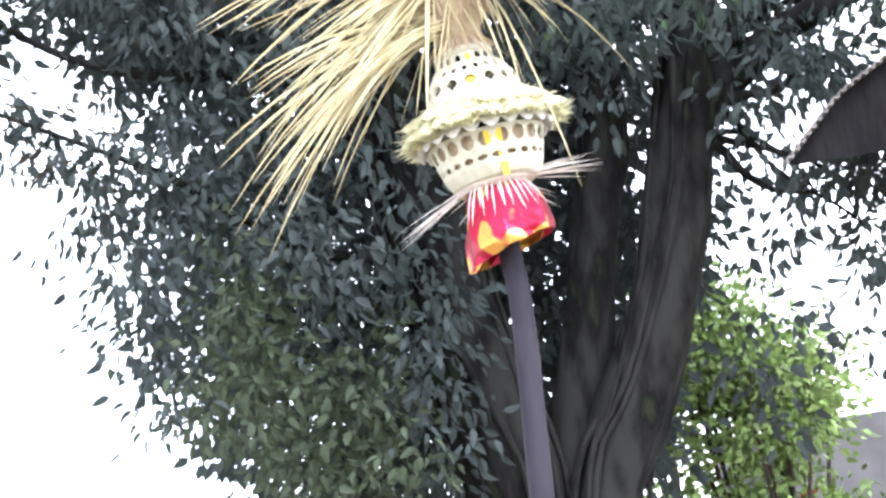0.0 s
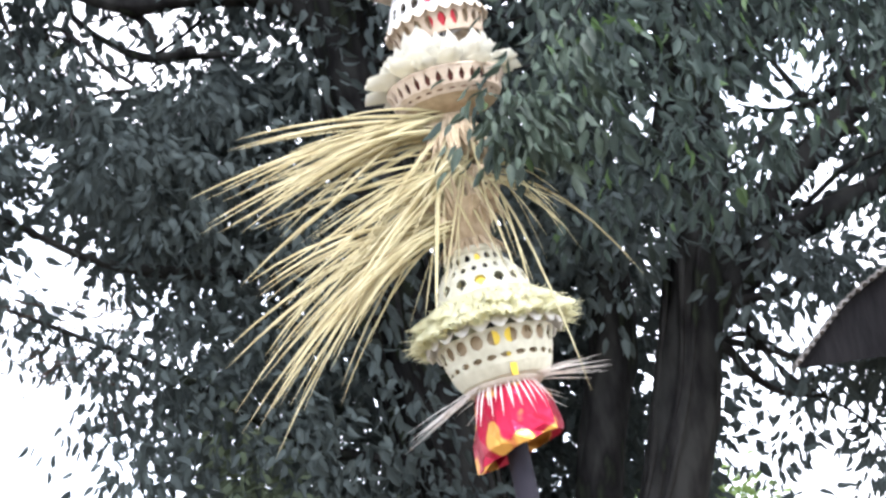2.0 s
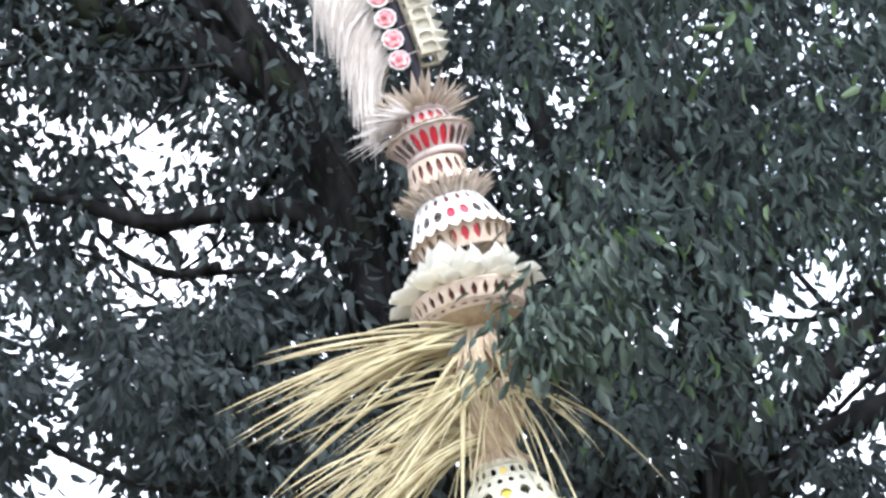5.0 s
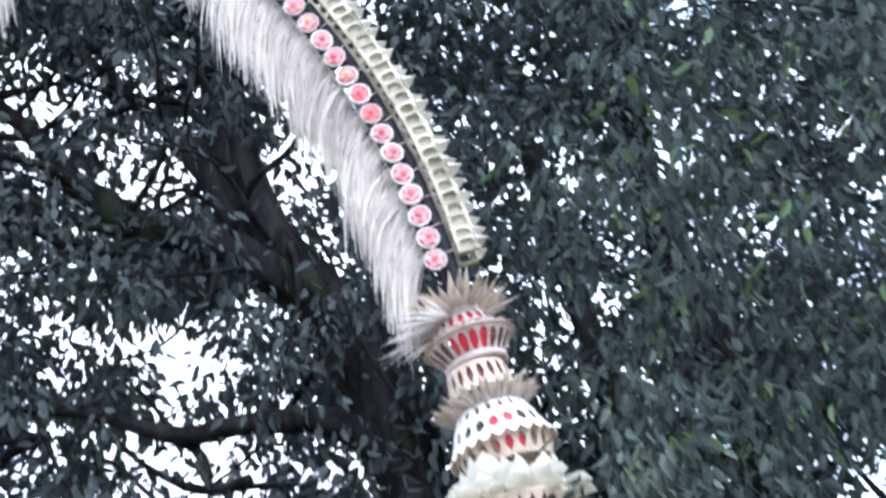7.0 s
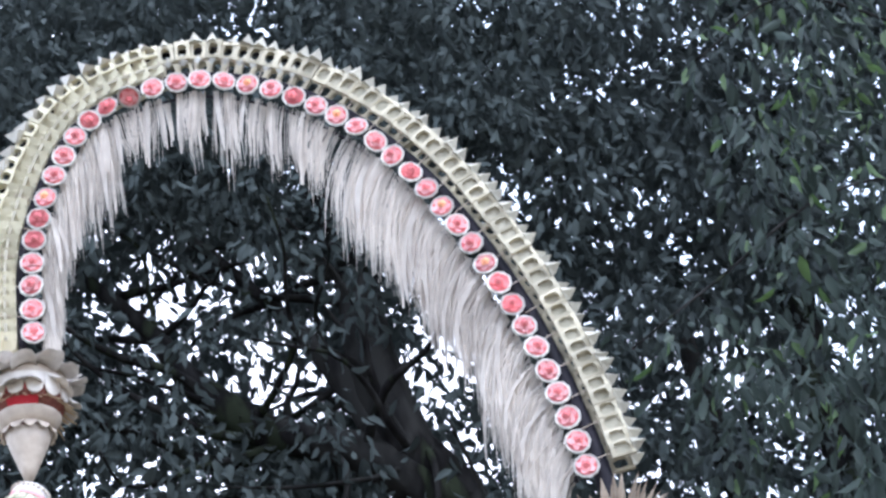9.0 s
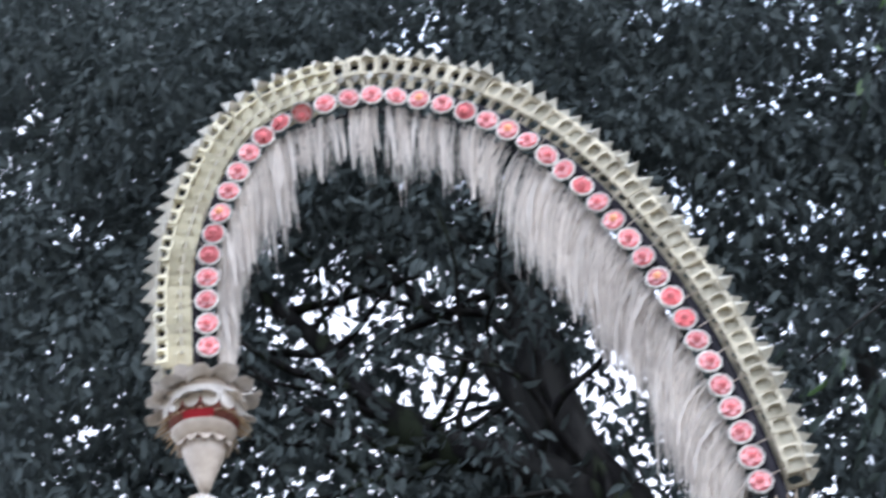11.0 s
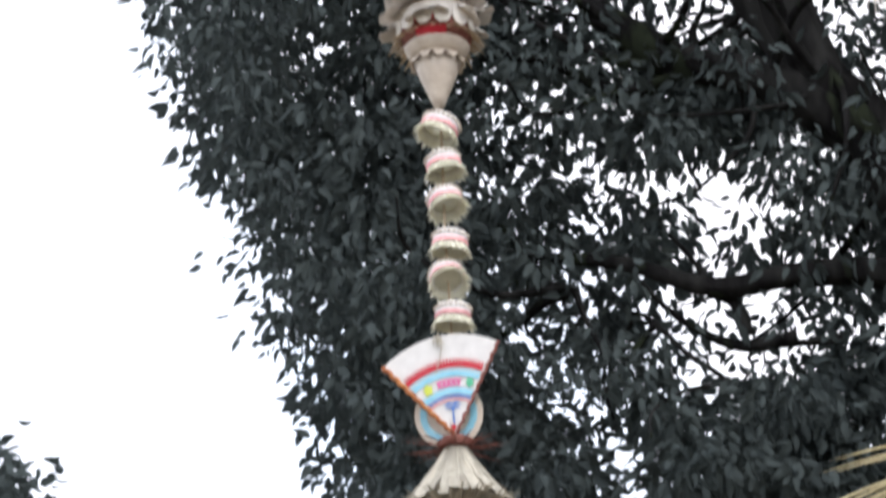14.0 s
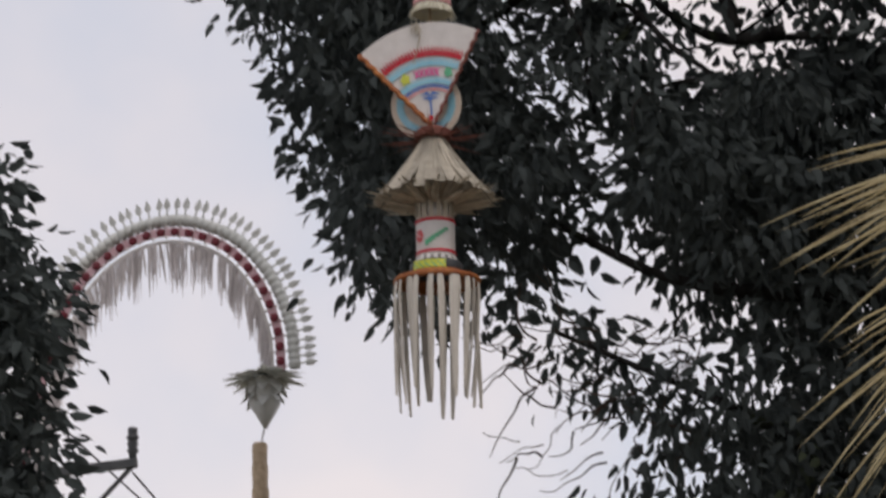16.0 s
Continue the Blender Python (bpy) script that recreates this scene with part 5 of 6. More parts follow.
for k in range(5):
    a = radians(84 + 5.2 * k - 2)
    c = Vector((math.cos(a), 0, math.sin(a))) * 0.186
    t_ = Vector((-math.sin(a), 0, math.cos(a)))
    o_ = Vector((math.cos(a), 0, math.sin(a)))
    for sgn in (-1, 1):
        pts = [c + t_ * 0.009 + o_ * 0.011 * sgn, c + t_ * 0.004 + o_ * 0.013 * sgn, c - t_ * 0.009 - o_ * 0.011 * sgn, c - t_ * 0.004 - o_ * 0.013 * sgn]
        s.add([p + Vector((0, -0.004, 0)) for p in pts] + [p + Vector((0, -0.001, 0)) for p in pts], [(0, 1, 2, 3), (7, 6, 5, 4), (0, 4, 5, 1), (1, 5, 6, 2), (2, 6, 7, 3), (3, 7, 4, 0)])
s.make("pink_marks", MAGENTA, fan, "pink crossed brush marks")
for name, ang, rad, sz, mat in (("yellow_flower", 116, 0.186, 0.019, YELLOW), ("green_leaf", 70, 0.190, 0.016, GREEN), ("red_fruit", 96, 0.030, 0.010, RED)):
    s = Soup()
    a = radians(ang)
    c = Vector((math.cos(a), 0, math.sin(a))) * rad
    n = 10
    ring = [c + Vector((math.cos(2 * math.pi * k / n) * sz * (1 if k % 2 else 0.7), -0.004, math.sin(2 * math.pi * k / n) * sz * (1.25 if k % 2 else 0.8))) for k in range(n)]
    s.add(ring + [p + Vector((0, 0.003, 0)) for p in ring], [tuple(range(n)), *[(k, n + k, n + (k + 1) % n, (k + 1) % n) for k in range(n)]])
    s.make(name, mat, fan)
s = Soup()
for k in range(9):
    a = radians(20 + 17.5 * k)
    p0 = Vector((-0.001, -0.004, 0.092 if k % 2 else 0.108))
    d = Vector((math.cos(a), 0, 0.45 * math.sin(a)))
    blade(s, [p0, p0 + d * 0.018 + Vector((0, 0, 0.002)), p0 + d * 0.036 + Vector((0, 0, -0.007))], 0.010, Vector((0, 0, 1)), 0.02)
tube(s, [Vector((0, -0.004, 0.04)), Vector((-0.001, -0.004, 0.10))], [0.003, 0.003], 5)
s.make("painted_palm", BLUE, fan, "blue painted palm")
for a, lab in ((A0, "red-brown braided edge"), (A1, "braided orange edge")):
    s = Soup()
    o_ = Vector((math.cos(a), 0, math.sin(a)))
    tube(s, [o_ * (0.01 + 0.346 * k / 30) + Vector((0.004 * math.sin(k * 1.9), -0.004 + 0.003 * math.cos(k * 1.9), 0)) for k in range(31)], [0.0085 if a == A1 else 0.006] * 31, 6)
    s.make("edge_braid", ORANGE if a == A1 else BROWN, fan, lab, True)
s = Soup()
for k in range(9):
    p0 = Vector((-0.035 + rng.uniform(-0.01, 0.01), -0.006, 0.356))
    d = Vector((rng.uniform(-0.5, 0.5), -0.1, -0.7))
    blade(s, [p0, p0 + d * 0.03, p0 + d * 0.06], 0.008, Vector((1, 0, 0)), 0.2)
tube(s, [Vector((-0.03, -0.007, 0.36)), Vector((-0.022, -0.007, 0.31)), Vector((-0.035, -0.007, 0.26)), Vector((-0.05, -0.006, 0.22))], [0.003, 0.0025, 0.002, 0.002], 5)
s.make("cord", GREY_LEAF, fan, "frayed grey cord")

plate = thing("round_plate", "round pale paper disc with a blue ring behind the fan", "ornament", pose(TX - 0.024, PY - 0.015, 4.580, 8, 0, 0))
s = Soup()
arc_band(s, 0.001, 0.120, 0, 2 * math.pi, 0.0, 40, 0.006)
s.make("disc", IVORY, plate)
s = Soup()
arc_band(s, 0.076, 0.100, 0, 2 * math.pi, -0.004, 40, 0.003)
s.make("blue_ring", PALE_BLUE, plate, "pale blue ring")

tassel = thing("leaf_skirt_tassel", "cone of dry leaf strips over a painted drum", "ornament", pose(TX - 0.008, PY, 4.474, 0, 1.0, 0))
s = Soup()
ruff(s, rng, 54, 0.03, -0.012, 0.135, -0.03, 0.011, 0.25, curl=0.05)
lathe(s, [(0.05, 0.02), (0.065, 0.008), (0.06, -0.012)], 24, 0.03, 0.05)
tagged(s.make("collar", BROWN, tassel, "red-brown leaf collar"), kind="stuff")
s = Soup()
for k in range(34):
    a = 2 * math.pi * k / 34 + rng.uniform(-0.05, 0.05)
    c, side = Vector((math.cos(a), math.sin(a), 0)), Vector((-math.sin(a), math.cos(a), 0))
    r_end = rng.uniform(0.185, 0.21)
    path = [c * 0.035 + Vector((0, 0, -0.005)), c * 0.075 + Vector((0, 0, -0.07)), c * 0.13 + Vector((0, 0, -0.145)), c * r_end + Vector((0, 0, -0.212 - rng.uniform(0, 0.02)))]
    v = []
    for i, p in enumerate(path):
        w = (0.007, 0.012, 0.016, 0.019)[i] * rng.uniform(0.85, 1.1)
        v += [p - side * w, p - c * 0.004, p + side * w]
    s.add(v, [q for i in range(3) for q in ((3 * i, 3 * i + 1, 3 * i + 4, 3 * i + 3), (3 * i + 1, 3 * i + 2, 3 * i + 5, 3 * i + 4))])
tagged(s.make("leaf_cone", GREY_LEAF, tassel, "greyed dry leaf strips"), kind="stuff")
s = Soup()
for lay in range(2):
    ruff(s, rng, 44, 0.07, -0.245 + 0.015 * lay, 0.145, 0.12, 0.030, 0.18, curl=0.05)
tagged(s.make("hem", GREY_LEAF, tassel), kind="stuff")
s = Soup()
pierced(s, 0.066, -0.235, 0.062, -0.300, 16, 0.5, 0.9, 0.006)
s.make("slatted_neck", GREY_LEAF, tassel)
s = Soup()
lathe(s, [(0.060, -0.300), (0.064, -0.304), (0.064, -0.418), (0.060, -0.424)], 28, 0.008)
lathe(s, [(0.054, -0.235), (0.054, -0.300)], 20, 0.004)
s.make("drum", WHITE, tassel, "white painted drum", True)
for z in (-0.306, -0.412):
    s = Soup()
    lathe(s, [(0.0655, z + 0.005), (0.0665, z), (0.0655, z - 0.005)], 28, 0.003)
    s.make("red_line", RED, tassel)
s = Soup()
for k in range(6):
    a, zc = FRONT - 0.70 + 0.16 * math.cos(k * math.pi / 3), -0.360 + 0.015 * math.sin(k * math.pi / 3)
    ring = [(0.0682 * math.cos(a + 0.11 * math.cos(j * math.pi / 4)), 0.0682 * math.sin(a + 0.11 * math.cos(j * math.pi / 4)), zc + 0.009 * math.sin(j * math.pi / 4)) for j in range(8)]
    s.add(ring + [(0.97 * x, 0.97 * y, z) for x, y, z in ring], [tuple(range(8)), *[(j, 8 + j, 8 + (j + 1) % 8, (j + 1) % 8) for j in range(8)]])
s.make("red_flower", PETAL, tassel, "red painted flower")
s = Soup()
for k in range(7):
    u = k / 6
    sector(s, 0.0675, -0.375 + 0.038 * u, -0.395 + 0.05 * u, FRONT - 0.35 + 0.17 * k, FRONT - 0.35 + 0.17 * (k + 1.15), 3)
s.make("green_leaf", GREEN, tassel, "green painted leaf")
s = Soup()
pierced(s, 0.064, -0.424, 0.078, -0.445, 18, 0.5, 0.7, 0.005)
s.make("frill", WHITE, tassel)
s = Soup()
lathe(s, [(0.078, -0.442), (0.086, -0.448), (0.088, -0.478), (0.082, -0.482)], 28, 0.01)
s.make("dark_band", IRON, tassel, "dark glossy band", True)
s = Soup()
sector(s, 0.0905, -0.450, -0.476, FRONT - 0.75, FRONT + 0.55, 8)
s.make("yellow_band", YELLOW, tassel, "yellow green paper")
s = Soup()
for k in range(16):
    a = FRONT - 0.72 + 0.08 * k
    z = -0.456 - 0.014 * ((k * 7) % 3) / 2
    sector(s, 0.0915, z, z - 0.007, a, a + 0.05, 2)
s.make("dark_flecks", GREEN, tassel, "dark green flecks")["kind"] = "stuff"
s = Soup()
lathe(s, [(0.088, -0.476), (0.115, -0.490), (0.142, -0.498), (0.142, -0.512), (0.13, -0.514)], 36, 0.012, 0.02)
s.make("braided_hoop", ORANGE, tassel, "orange braided hoop", True)
strip = Soup()
v = []
for i, (u, w, y) in enumerate(((0, 0.010, 0), (0.12, 0.0125, -0.006), (0.5, 0.0115, -0.004), (0.8, 0.009, 0.0), (1.0, 0.005, 0.004))):
    v += [(-w, y, -0.42 * u), (0, y - 0.004, -0.42 * u), (w, y, -0.42 * u), (w, y + 0.002, -0.42 * u), (-w, y + 0.002, -0.42 * u)]
strip.add(v, [(5 * i + k, 5 * i + (k + 1) % 5, 5 * i + 5 + (k + 1) % 5, 5 * i + 5 + k) for i in range(4) for k in range(5)])
strip_me = mesh_of(strip, "leaf_ribbon", GREY_LEAF_O)
for k in range(24):
    a = 360 * k / 24 + rng.uniform(-4, 4)
    ob = new("leaf_ribbon", strip_me)
    ob.parent = tassel
    ob.matrix_basis = pose(0, 0, -0.505, 0, 0, a) @ pose(0, -0.136, 0, rng.uniform(-3, 5), rng.uniform(-2.5, 2.5), rng.uniform(-25, 25)) @ Matrix.Diagonal((rng.uniform(0.8, 1.15), 1, rng.uniform(0.86, 1.04), 1))

# ---------------------------------------------------------------- the second festival pole, farther off
QY = 16.0
STEM2 = [(-6.75, 0), (-6.62, 3.0), (-6.45, 4.8)]
DROP = 0.11
ARCH2 = [(-6.36, 5.40), (-6.22, 6.05), (-6.08, 6.50), (-5.86, 6.88), (-5.50, 7.13), (-5.10, 7.18), (-4.72, 7.02), (-4.46, 6.72), (-4.32, 6.35), (-4.29, 6.00)]
penjor2 = thing("festival_pole", "pale grey curved festival pole with dark red rosettes against the sky", "festival pole", pose(-6.75, QY, 0))
bpy.context.view_layer.update()
ARCH2 = [(x - 0.055, z - DROP) for x, z in ARCH2]
way2 = smooth_curve([(x, QY, z) for x, z in STEM2 + ARCH2], 110)
s = Soup()
tube(s, way2, [0.05 - 0.03 * i / 110 for i in range(111)], 10)
under(s.make("pole", POLE, None, "", True), penjor2)
arc2 = curve_frames(ARCH2, 110, QY, -1)
s = Soup()
fine2 = [sample(arc2, 0.25 * k) for k in range(440)]
tube(s, [q + o * 0.10 for q, t, o in fine2], [0.040 + 0.011 * abs(math.sin(k * math.pi / 6)) for k in range(440)], 10)
under(s.make("leaf_roll", SILVER, None, "pale grey beaded leaf roll", True), penjor2)
s = Soup()
strip_along(s, arc2, -0.075, -0.01, 0.03)
under(s.make("inner_band", WHITE, None, "white inner band"), penjor2)
s = Soup()
strip_along(s, arc2, 0.0, -0.03, 0.070)
under(s.make("rosette_band", PINK_PALE, None, "pale pink backing"), penjor2)
spike = Soup()
spike.add([(-0.008, 0, 0.12), (0.008, 0, 0.12), (0.008, 0.006, 0.12), (-0.008, 0.006, 0.12), (-0.007, 0, 0.19), (0.007, 0, 0.19), (0.007, 0.006, 0.19), (-0.007, 0.006, 0.19),
           (-0.026, 0, 0.20), (0.026, 0, 0.20), (0.026, 0.008, 0.24), (-0.026, 0.008, 0.24), (0, 0.003, 0.29)],
          [(0, 1, 5, 4), (1, 2, 6, 5), (2, 3, 7, 6), (3, 0, 4, 7), (4, 5, 9, 8), (7, 6, 10, 11), (8, 9, 12), (9, 10, 12), (10, 11, 12), (11, 8, 12)])
spike_me = mesh_of(spike, "leaf_spike", SILVER)
for k in range(64):
    q, t, o = sample(arc2, 1 + 108 * k / 63)
    piece("leaf_spike", spike_me, penjor2, frame_matrix(q, t, o, -0.02) @ pose(0, 0, 0, rng.uniform(-3, 3), rng.uniform(-3, 3), rng.uniform(-8, 8)))
knob = Soup()
lathe(knob, [(0.006, 0.012), (0.022, 0.010), (0.032, 0.004), (0.035, -0.006)], 14, 0.005)
bead = Soup()
lathe(bead, [(0.004, 0.010), (0.010, 0.006), (0.012, -0.006)], 8, 0.004)
knob_me, bead_me = mesh_of(knob, "dark_rosette", DARK_RED), mesh_of(bead, "white_bead", WHITE)
for k in range(34):
    q, t, o = sample(arc2, 2 + 106 * k / 33)
    piece("dark_rosette", knob_me, penjor2, Matrix.Translation(q + Vector((0, -0.045, 0))) @ pose(0, 0, 0, 90, 0, 0), "dark red round rosette" if k == 0 else "")
    for sgn in (-1, 1):
        piece("white_bead", bead_me, penjor2, Matrix.Translation(q + t * 0.045 + o * 0.045 * sgn + Vector((0, -0.04, 0))) @ pose(0, 0, 0, 90, 0, 0))
for k in range(18):
    s = Soup()
    i0 = 2 + 104 * k / 18
    fringe(s, rng, arc2, i0, i0 + 6.2, 34, 0.34, 0.03, 0.011, 2)
    under(s.make("fringe", FRINGE_FAR, None, "pale hanging fringe" if k == 0 else ""), penjor2)["kind"] = "stuff"

cup2 = thing("hanging_leaf_cup", "pale leaf cup with a pointed foot hanging from the far pole", "ornament", pose(-4.49, QY, 5.85 - DROP))
s = Soup()
for lay, (r, z, ln, rise) in enumerate(((0.05, 0.13, 0.26, 0.02), (0.06, 0.11, 0.22, -0.15), (0.05, 0.15, 0.14, 0.1))):
    ruff(s, rng, 26, r, z, ln, rise, 0.09, 0.2, curl=-0.12)
tagged(s.make("leaf_brim", SILVER_I, cup2), kind="stuff")
petal_ring("petal", SILVER, cup2, rng, 9, 0.10, 0.05, 0.07, 0.09, -1.2)
petal_ring("petal", SILVER, cup2, rng, 9, 0.085, -0.03, 0.07, 0.085, -1.2)
s = Soup()
lathe(s, [(0.12, 0.12), (0.13, 0.02), (0.11, -0.07), (0.12, -0.10), (0.065, -0.19), (0.012, -0.28)], 20, 0.02, 0.05)
s.make("body", SILVER, cup2, "", True)
column = thing("hanging_leaf_column", "mottled leaf column hanging under the far cup", "ornament", pose(-4.54, QY, 4.6 - DROP))
s = Soup()
lathe(s, [(0.05, 0.86), (0.058, 0.84), (0.055, 0.70), (0.062, 0.68), (0.056, 0.52), (0.064, 0.5), (0.056, 0.3), (0.06, 0.0)], 18, 0.02, 0.12)
s.make("column", TAN, column, "", True)
s = Soup()
tube(s, [Vector((-4.49, QY, 5.60 - DROP)), Vector((-4.53, QY, 5.44 - DROP))], [0.006, 0.006], 6)
tagged(s.make("hanging_string", TWIG), "short brown string under the far cup", "string")

# steel line post with its arm, insulator and wires
UY = 18.0
post = thing("line_post", "dark steel utility post with a cross arm", "utility post", pose(-7.4, UY, 0))
bpy.context.view_layer.update()
s = Soup()
tube(s, [Vector((-7.4, UY, 0)), Vector((-7.4, UY, 3)), Vector((-7.4, UY, 6.0))], [0.11, 0.095, 0.08], 14)
under(s.make("post", IRON, None, "", True), post)
s = Soup()
for y in (-0.03, 0.03):
    s.add([(-7.7, UY + y - 0.012, 5.66), (-6.21, UY + y - 0.012, 5.72), (-6.21, UY + y + 0.012, 5.72), (-7.7, UY + y + 0.012, 5.66),
           (-7.7, UY + y - 0.012, 5.60), (-6.21, UY + y - 0.012, 5.645), (-6.21, UY + y + 0.012, 5.645), (-7.7, UY + y + 0.012, 5.60)],
          [(0, 1, 2, 3), (7, 6, 5, 4), (0, 4, 5, 1), (1, 5, 6, 2), (2, 6, 7, 3), (3, 7, 4, 0)])
under(s.make("cross_arm", IRON, None), post)
s = Soup()
tube(s, [Vector((-6.24, UY, 5.66)), Vector((-7.35, UY, 4.6))], [0.022, 0.022], 8)
under(s.make("brace", IRON, None), post)
s = Soup()
prof = [(0.012, 0.30), (0.040, 0.29), (0.045, 0.25), (0.035, 0.235), (0.055, 0.215), (0.05, 0.19), (0.036, 0.18), (0.052, 0.15), (0.036, 0.12), (0.052, 0.09), (0.034, 0.06), (0.03, -0.06)]
lathe(s, prof, 16, 0.02)
ins = s.make("insulator", IRON, None, "dark ribbed insulator", True)
ins.matrix_basis = pose(-6.24, UY, 5.70)
under(ins, post)
for k, (a, b) in enumerate((((-7.4, UY + 0.1, 6.55), (-4.9, UY + 6, 3.9)), ((-6.24, UY, 5.6), (-5.2, UY + 6, 3.8)))):
    s = Soup()
    a, b = Vector(a), Vector(b)
    tube(s, [a.lerp(b, u / 16) + Vector((0, 0, -0.25 * math.sin(math.pi * u / 16))) for u in range(17)], [0.010] * 17, 5)
    tagged(s.make("overhead_wire", IRON), "thin dark overhead wire against the sky", "wire", "overhead wires")
s = Soup()
tube(s, [Vector((-7.4, UY, 5.9)), Vector((-7.4, UY + 0.1, 6.55))], [0.02, 0.02], 6)
under(s.make("top_pin", IRON, None), post)

# ---------------------------------------------------------------- nearer foliage, bushes and what lies behind
green_rng = np.random.default_rng(23)


def grow(rng, count, box, keep):
    got = []
    while len(got) < count:
        p = Vector([rng.uniform(a, b) for a, b in box])
        if keep(p, rng):
            got.append(p)
    return np.array(got)


CURTAIN = [(3.6, 1.15), (3.8, 0.95), (4.1, 0.74), (4.4, 0.92), (4.8, 1.02), (5.1, 1.0), (5.45, 0.80), (5.7, 0.70), (6.0, 0.85), (6.3, 0.92), (6.75, 1.0), (7.05, 1.2), (7.6, 1.25), (9, 1.1)]


def curtain_keep(p, rng):
    x, y, z = p
    for (z0, x0), (z1, x1) in zip(CURTAIN, CURTAIN[1:]):
        if z <= z1:
            e = x0 + (x1 - x0) * (z - z0) / (z1 - z0)
            break
    k = y / 6.6
    e = e * k + 0.10 + 0.12 * noise.noise(p * 3) + (0.0 if y < 7.3 else 0.1)
    if x < e or (z < 4.0 and x > 2.0) or low_gap(p, rng):
        return False
    return noise.noise(p * 2.2 + Vector((9, 2, 4))) + 0.5 * noise.noise(p * 5) > (0.05 if z > 6.3 else 0.0) + rng.uniform(-0.15, 0.15)


cur = grow(green_rng, 490, ((0.7, 3.6), (6.55, 8.6), (3.95, 8.6)), curtain_keep)
branch_tree = thing("overhanging_boughs", "leafy dark green boughs hanging beside the decorated pole", "tree boughs", pose(3.4, 8.0, 6.0))
for way in (([(3.7, 8.2, 6.6), (2.9, 7.9, 6.3), (2.0, 7.4, 5.75), (1.6, 7.1, 5.1), (1.42, 6.9, 4.75), (1.15, 6.8, 4.4), (1.0, 6.7, 4.32)], 0.014, 0.004),
            ([(3.7, 8.2, 6.7), (2.8, 7.8, 6.9), (1.9, 7.3, 6.7), (1.2, 6.9, 6.1), (0.85, 6.75, 5.8)], 0.012, 0.004),
            ([(3.7, 8.2, 6.8), (2.9, 8.0, 7.6), (2.0, 7.6, 7.9), (1.4, 7.3, 7.4)], 0.012, 0.004)):
    under(wooden("bough", way, None, "", BARK), branch_tree)
spray = []                                            # low sprays that hang across the stem
for cx, cz, rx, rz, n in ((1.00, 4.03, 0.12, 0.13, 15), (1.27, 4.28, 0.22, 0.20, 14), (0.93, 4.13, 0.06, 0.05, 4)):
    for k in range(n):
        r, a = math.sqrt(green_rng.random()), green_rng.uniform(0, 2 * math.pi)
        spray.append((cx + rx * r * math.cos(a), 6.62 + green_rng.uniform(-0.08, 0.08), cz + rz * r * math.sin(a)))
cur = np.concatenate([cur, np.array(spray)])
pl, am, sz = twig_leaves(green_rng, cur, 14, 0.10, 0.095, 1.7)
order = np.argsort(pl[:, 1] - 0.3 * (pl[:, 0] < 1.3))
near, rest = order[:298], order[298:]
young = green_rng.random(len(rest)) < 0.07 + 0.22 * (pl[rest, 2] > 7.3)
under(leaves("leaf_mass", pl[rest[~young]], am[rest[~young]], sz[rest[~young]], LEAF_LIT, None, green_rng, "drooping mid-green leaves", slim=0.34), branch_tree)
under(leaves("young_leaf_mass", pl[rest[young]], am[rest[young]], sz[rest[young]], LEAF_YOUNG, None, green_rng, "lighter young leaves", slim=0.34), branch_tree)
one = leaves("leaf", np.zeros((1, 3)), np.array([[0, 0, -1.0]]), np.ones(1), LEAF_OBJ, None, np.random.default_rng(2), "", "", 0.35)
leaf_me = one.data
bpy.data.objects.remove(one)
for i in near:
    q = Vector((0, 0, -1)).rotation_difference(Vector(am[i])).to_matrix().to_4x4()
    ob = new("leaf", leaf_me)
    ob.matrix_basis = Matrix.Translation(pl[i]) @ q @ pose(0, 0, 0, 0, 0, green_rng.uniform(0, 360)) @ Matrix.Diagonal((sz[i], sz[i], sz[i], 1))
    under(ob, branch_tree)

# the smaller tree at the edge of the open sky
TREE2 = [(2.0, -2.67), (3.3, -2.92), (3.55, -2.95), (3.73, -2.87), (3.98, -2.99), (4.12, -2.93), (4.3, -2.94), (4.49, -3.01), (4.65, -3.13), (4.85, -3.20), (5.2, -3.50), (6.0, -4.47)]


def tree2_keep(p, rng):
    x, y, z = p
    k = y / 8.0
    z = min(5.99, 2.0 + (z - 2.0) / k)
    for (z0, x0), (z1, x1) in zip(TREE2, TREE2[1:]):
        if z <= z1:
            e = x0 + (x1 - x0) * (z - z0) / (z1 - z0)
            break
    return x < e * k - 0.15 + 0.05 * max(0.0, min(1.0, (z - 4.6) / 0.4)) + 0.16 * noise.noise(p * 3)


small_tree = thing("small_tree", "small dark leafy tree in front of the open sky", "tree", pose(-4.3, 8.3, 0))
for name, way in (("trunk", ([(-4.3, 8.3, 0), (-4.25, 8.3, 1.5), (-4.1, 8.2, 2.8), (-4.0, 8.2, 4.0), (-3.9, 8.2, 5.0)], 0.11, 0.02)), ("limb", ([(-4.15, 8.25, 2.4), (-3.7, 8.2, 3.1), (-3.2, 8.1, 3.6)], 0.04, 0.01)),
                  ("limb", ([(-4.05, 8.2, 3.3), (-3.6, 8.1, 3.9), (-3.2, 8.05, 4.4)], 0.04, 0.01))):
    under(wooden(name, way, None), small_tree)
c2 = grow(green_rng, 2300, ((-5.2, -2.6), (7.7, 8.9), (2.3, 5.9)), tree2_keep)
pl, am, sz = twig_leaves(green_rng, c2, 15, 0.070, 0.080, 0.7)
under(leaves("crown", pl, am, sz, LEAF, None, green_rng, "dense small dark leaves", slim=0.45), small_tree)

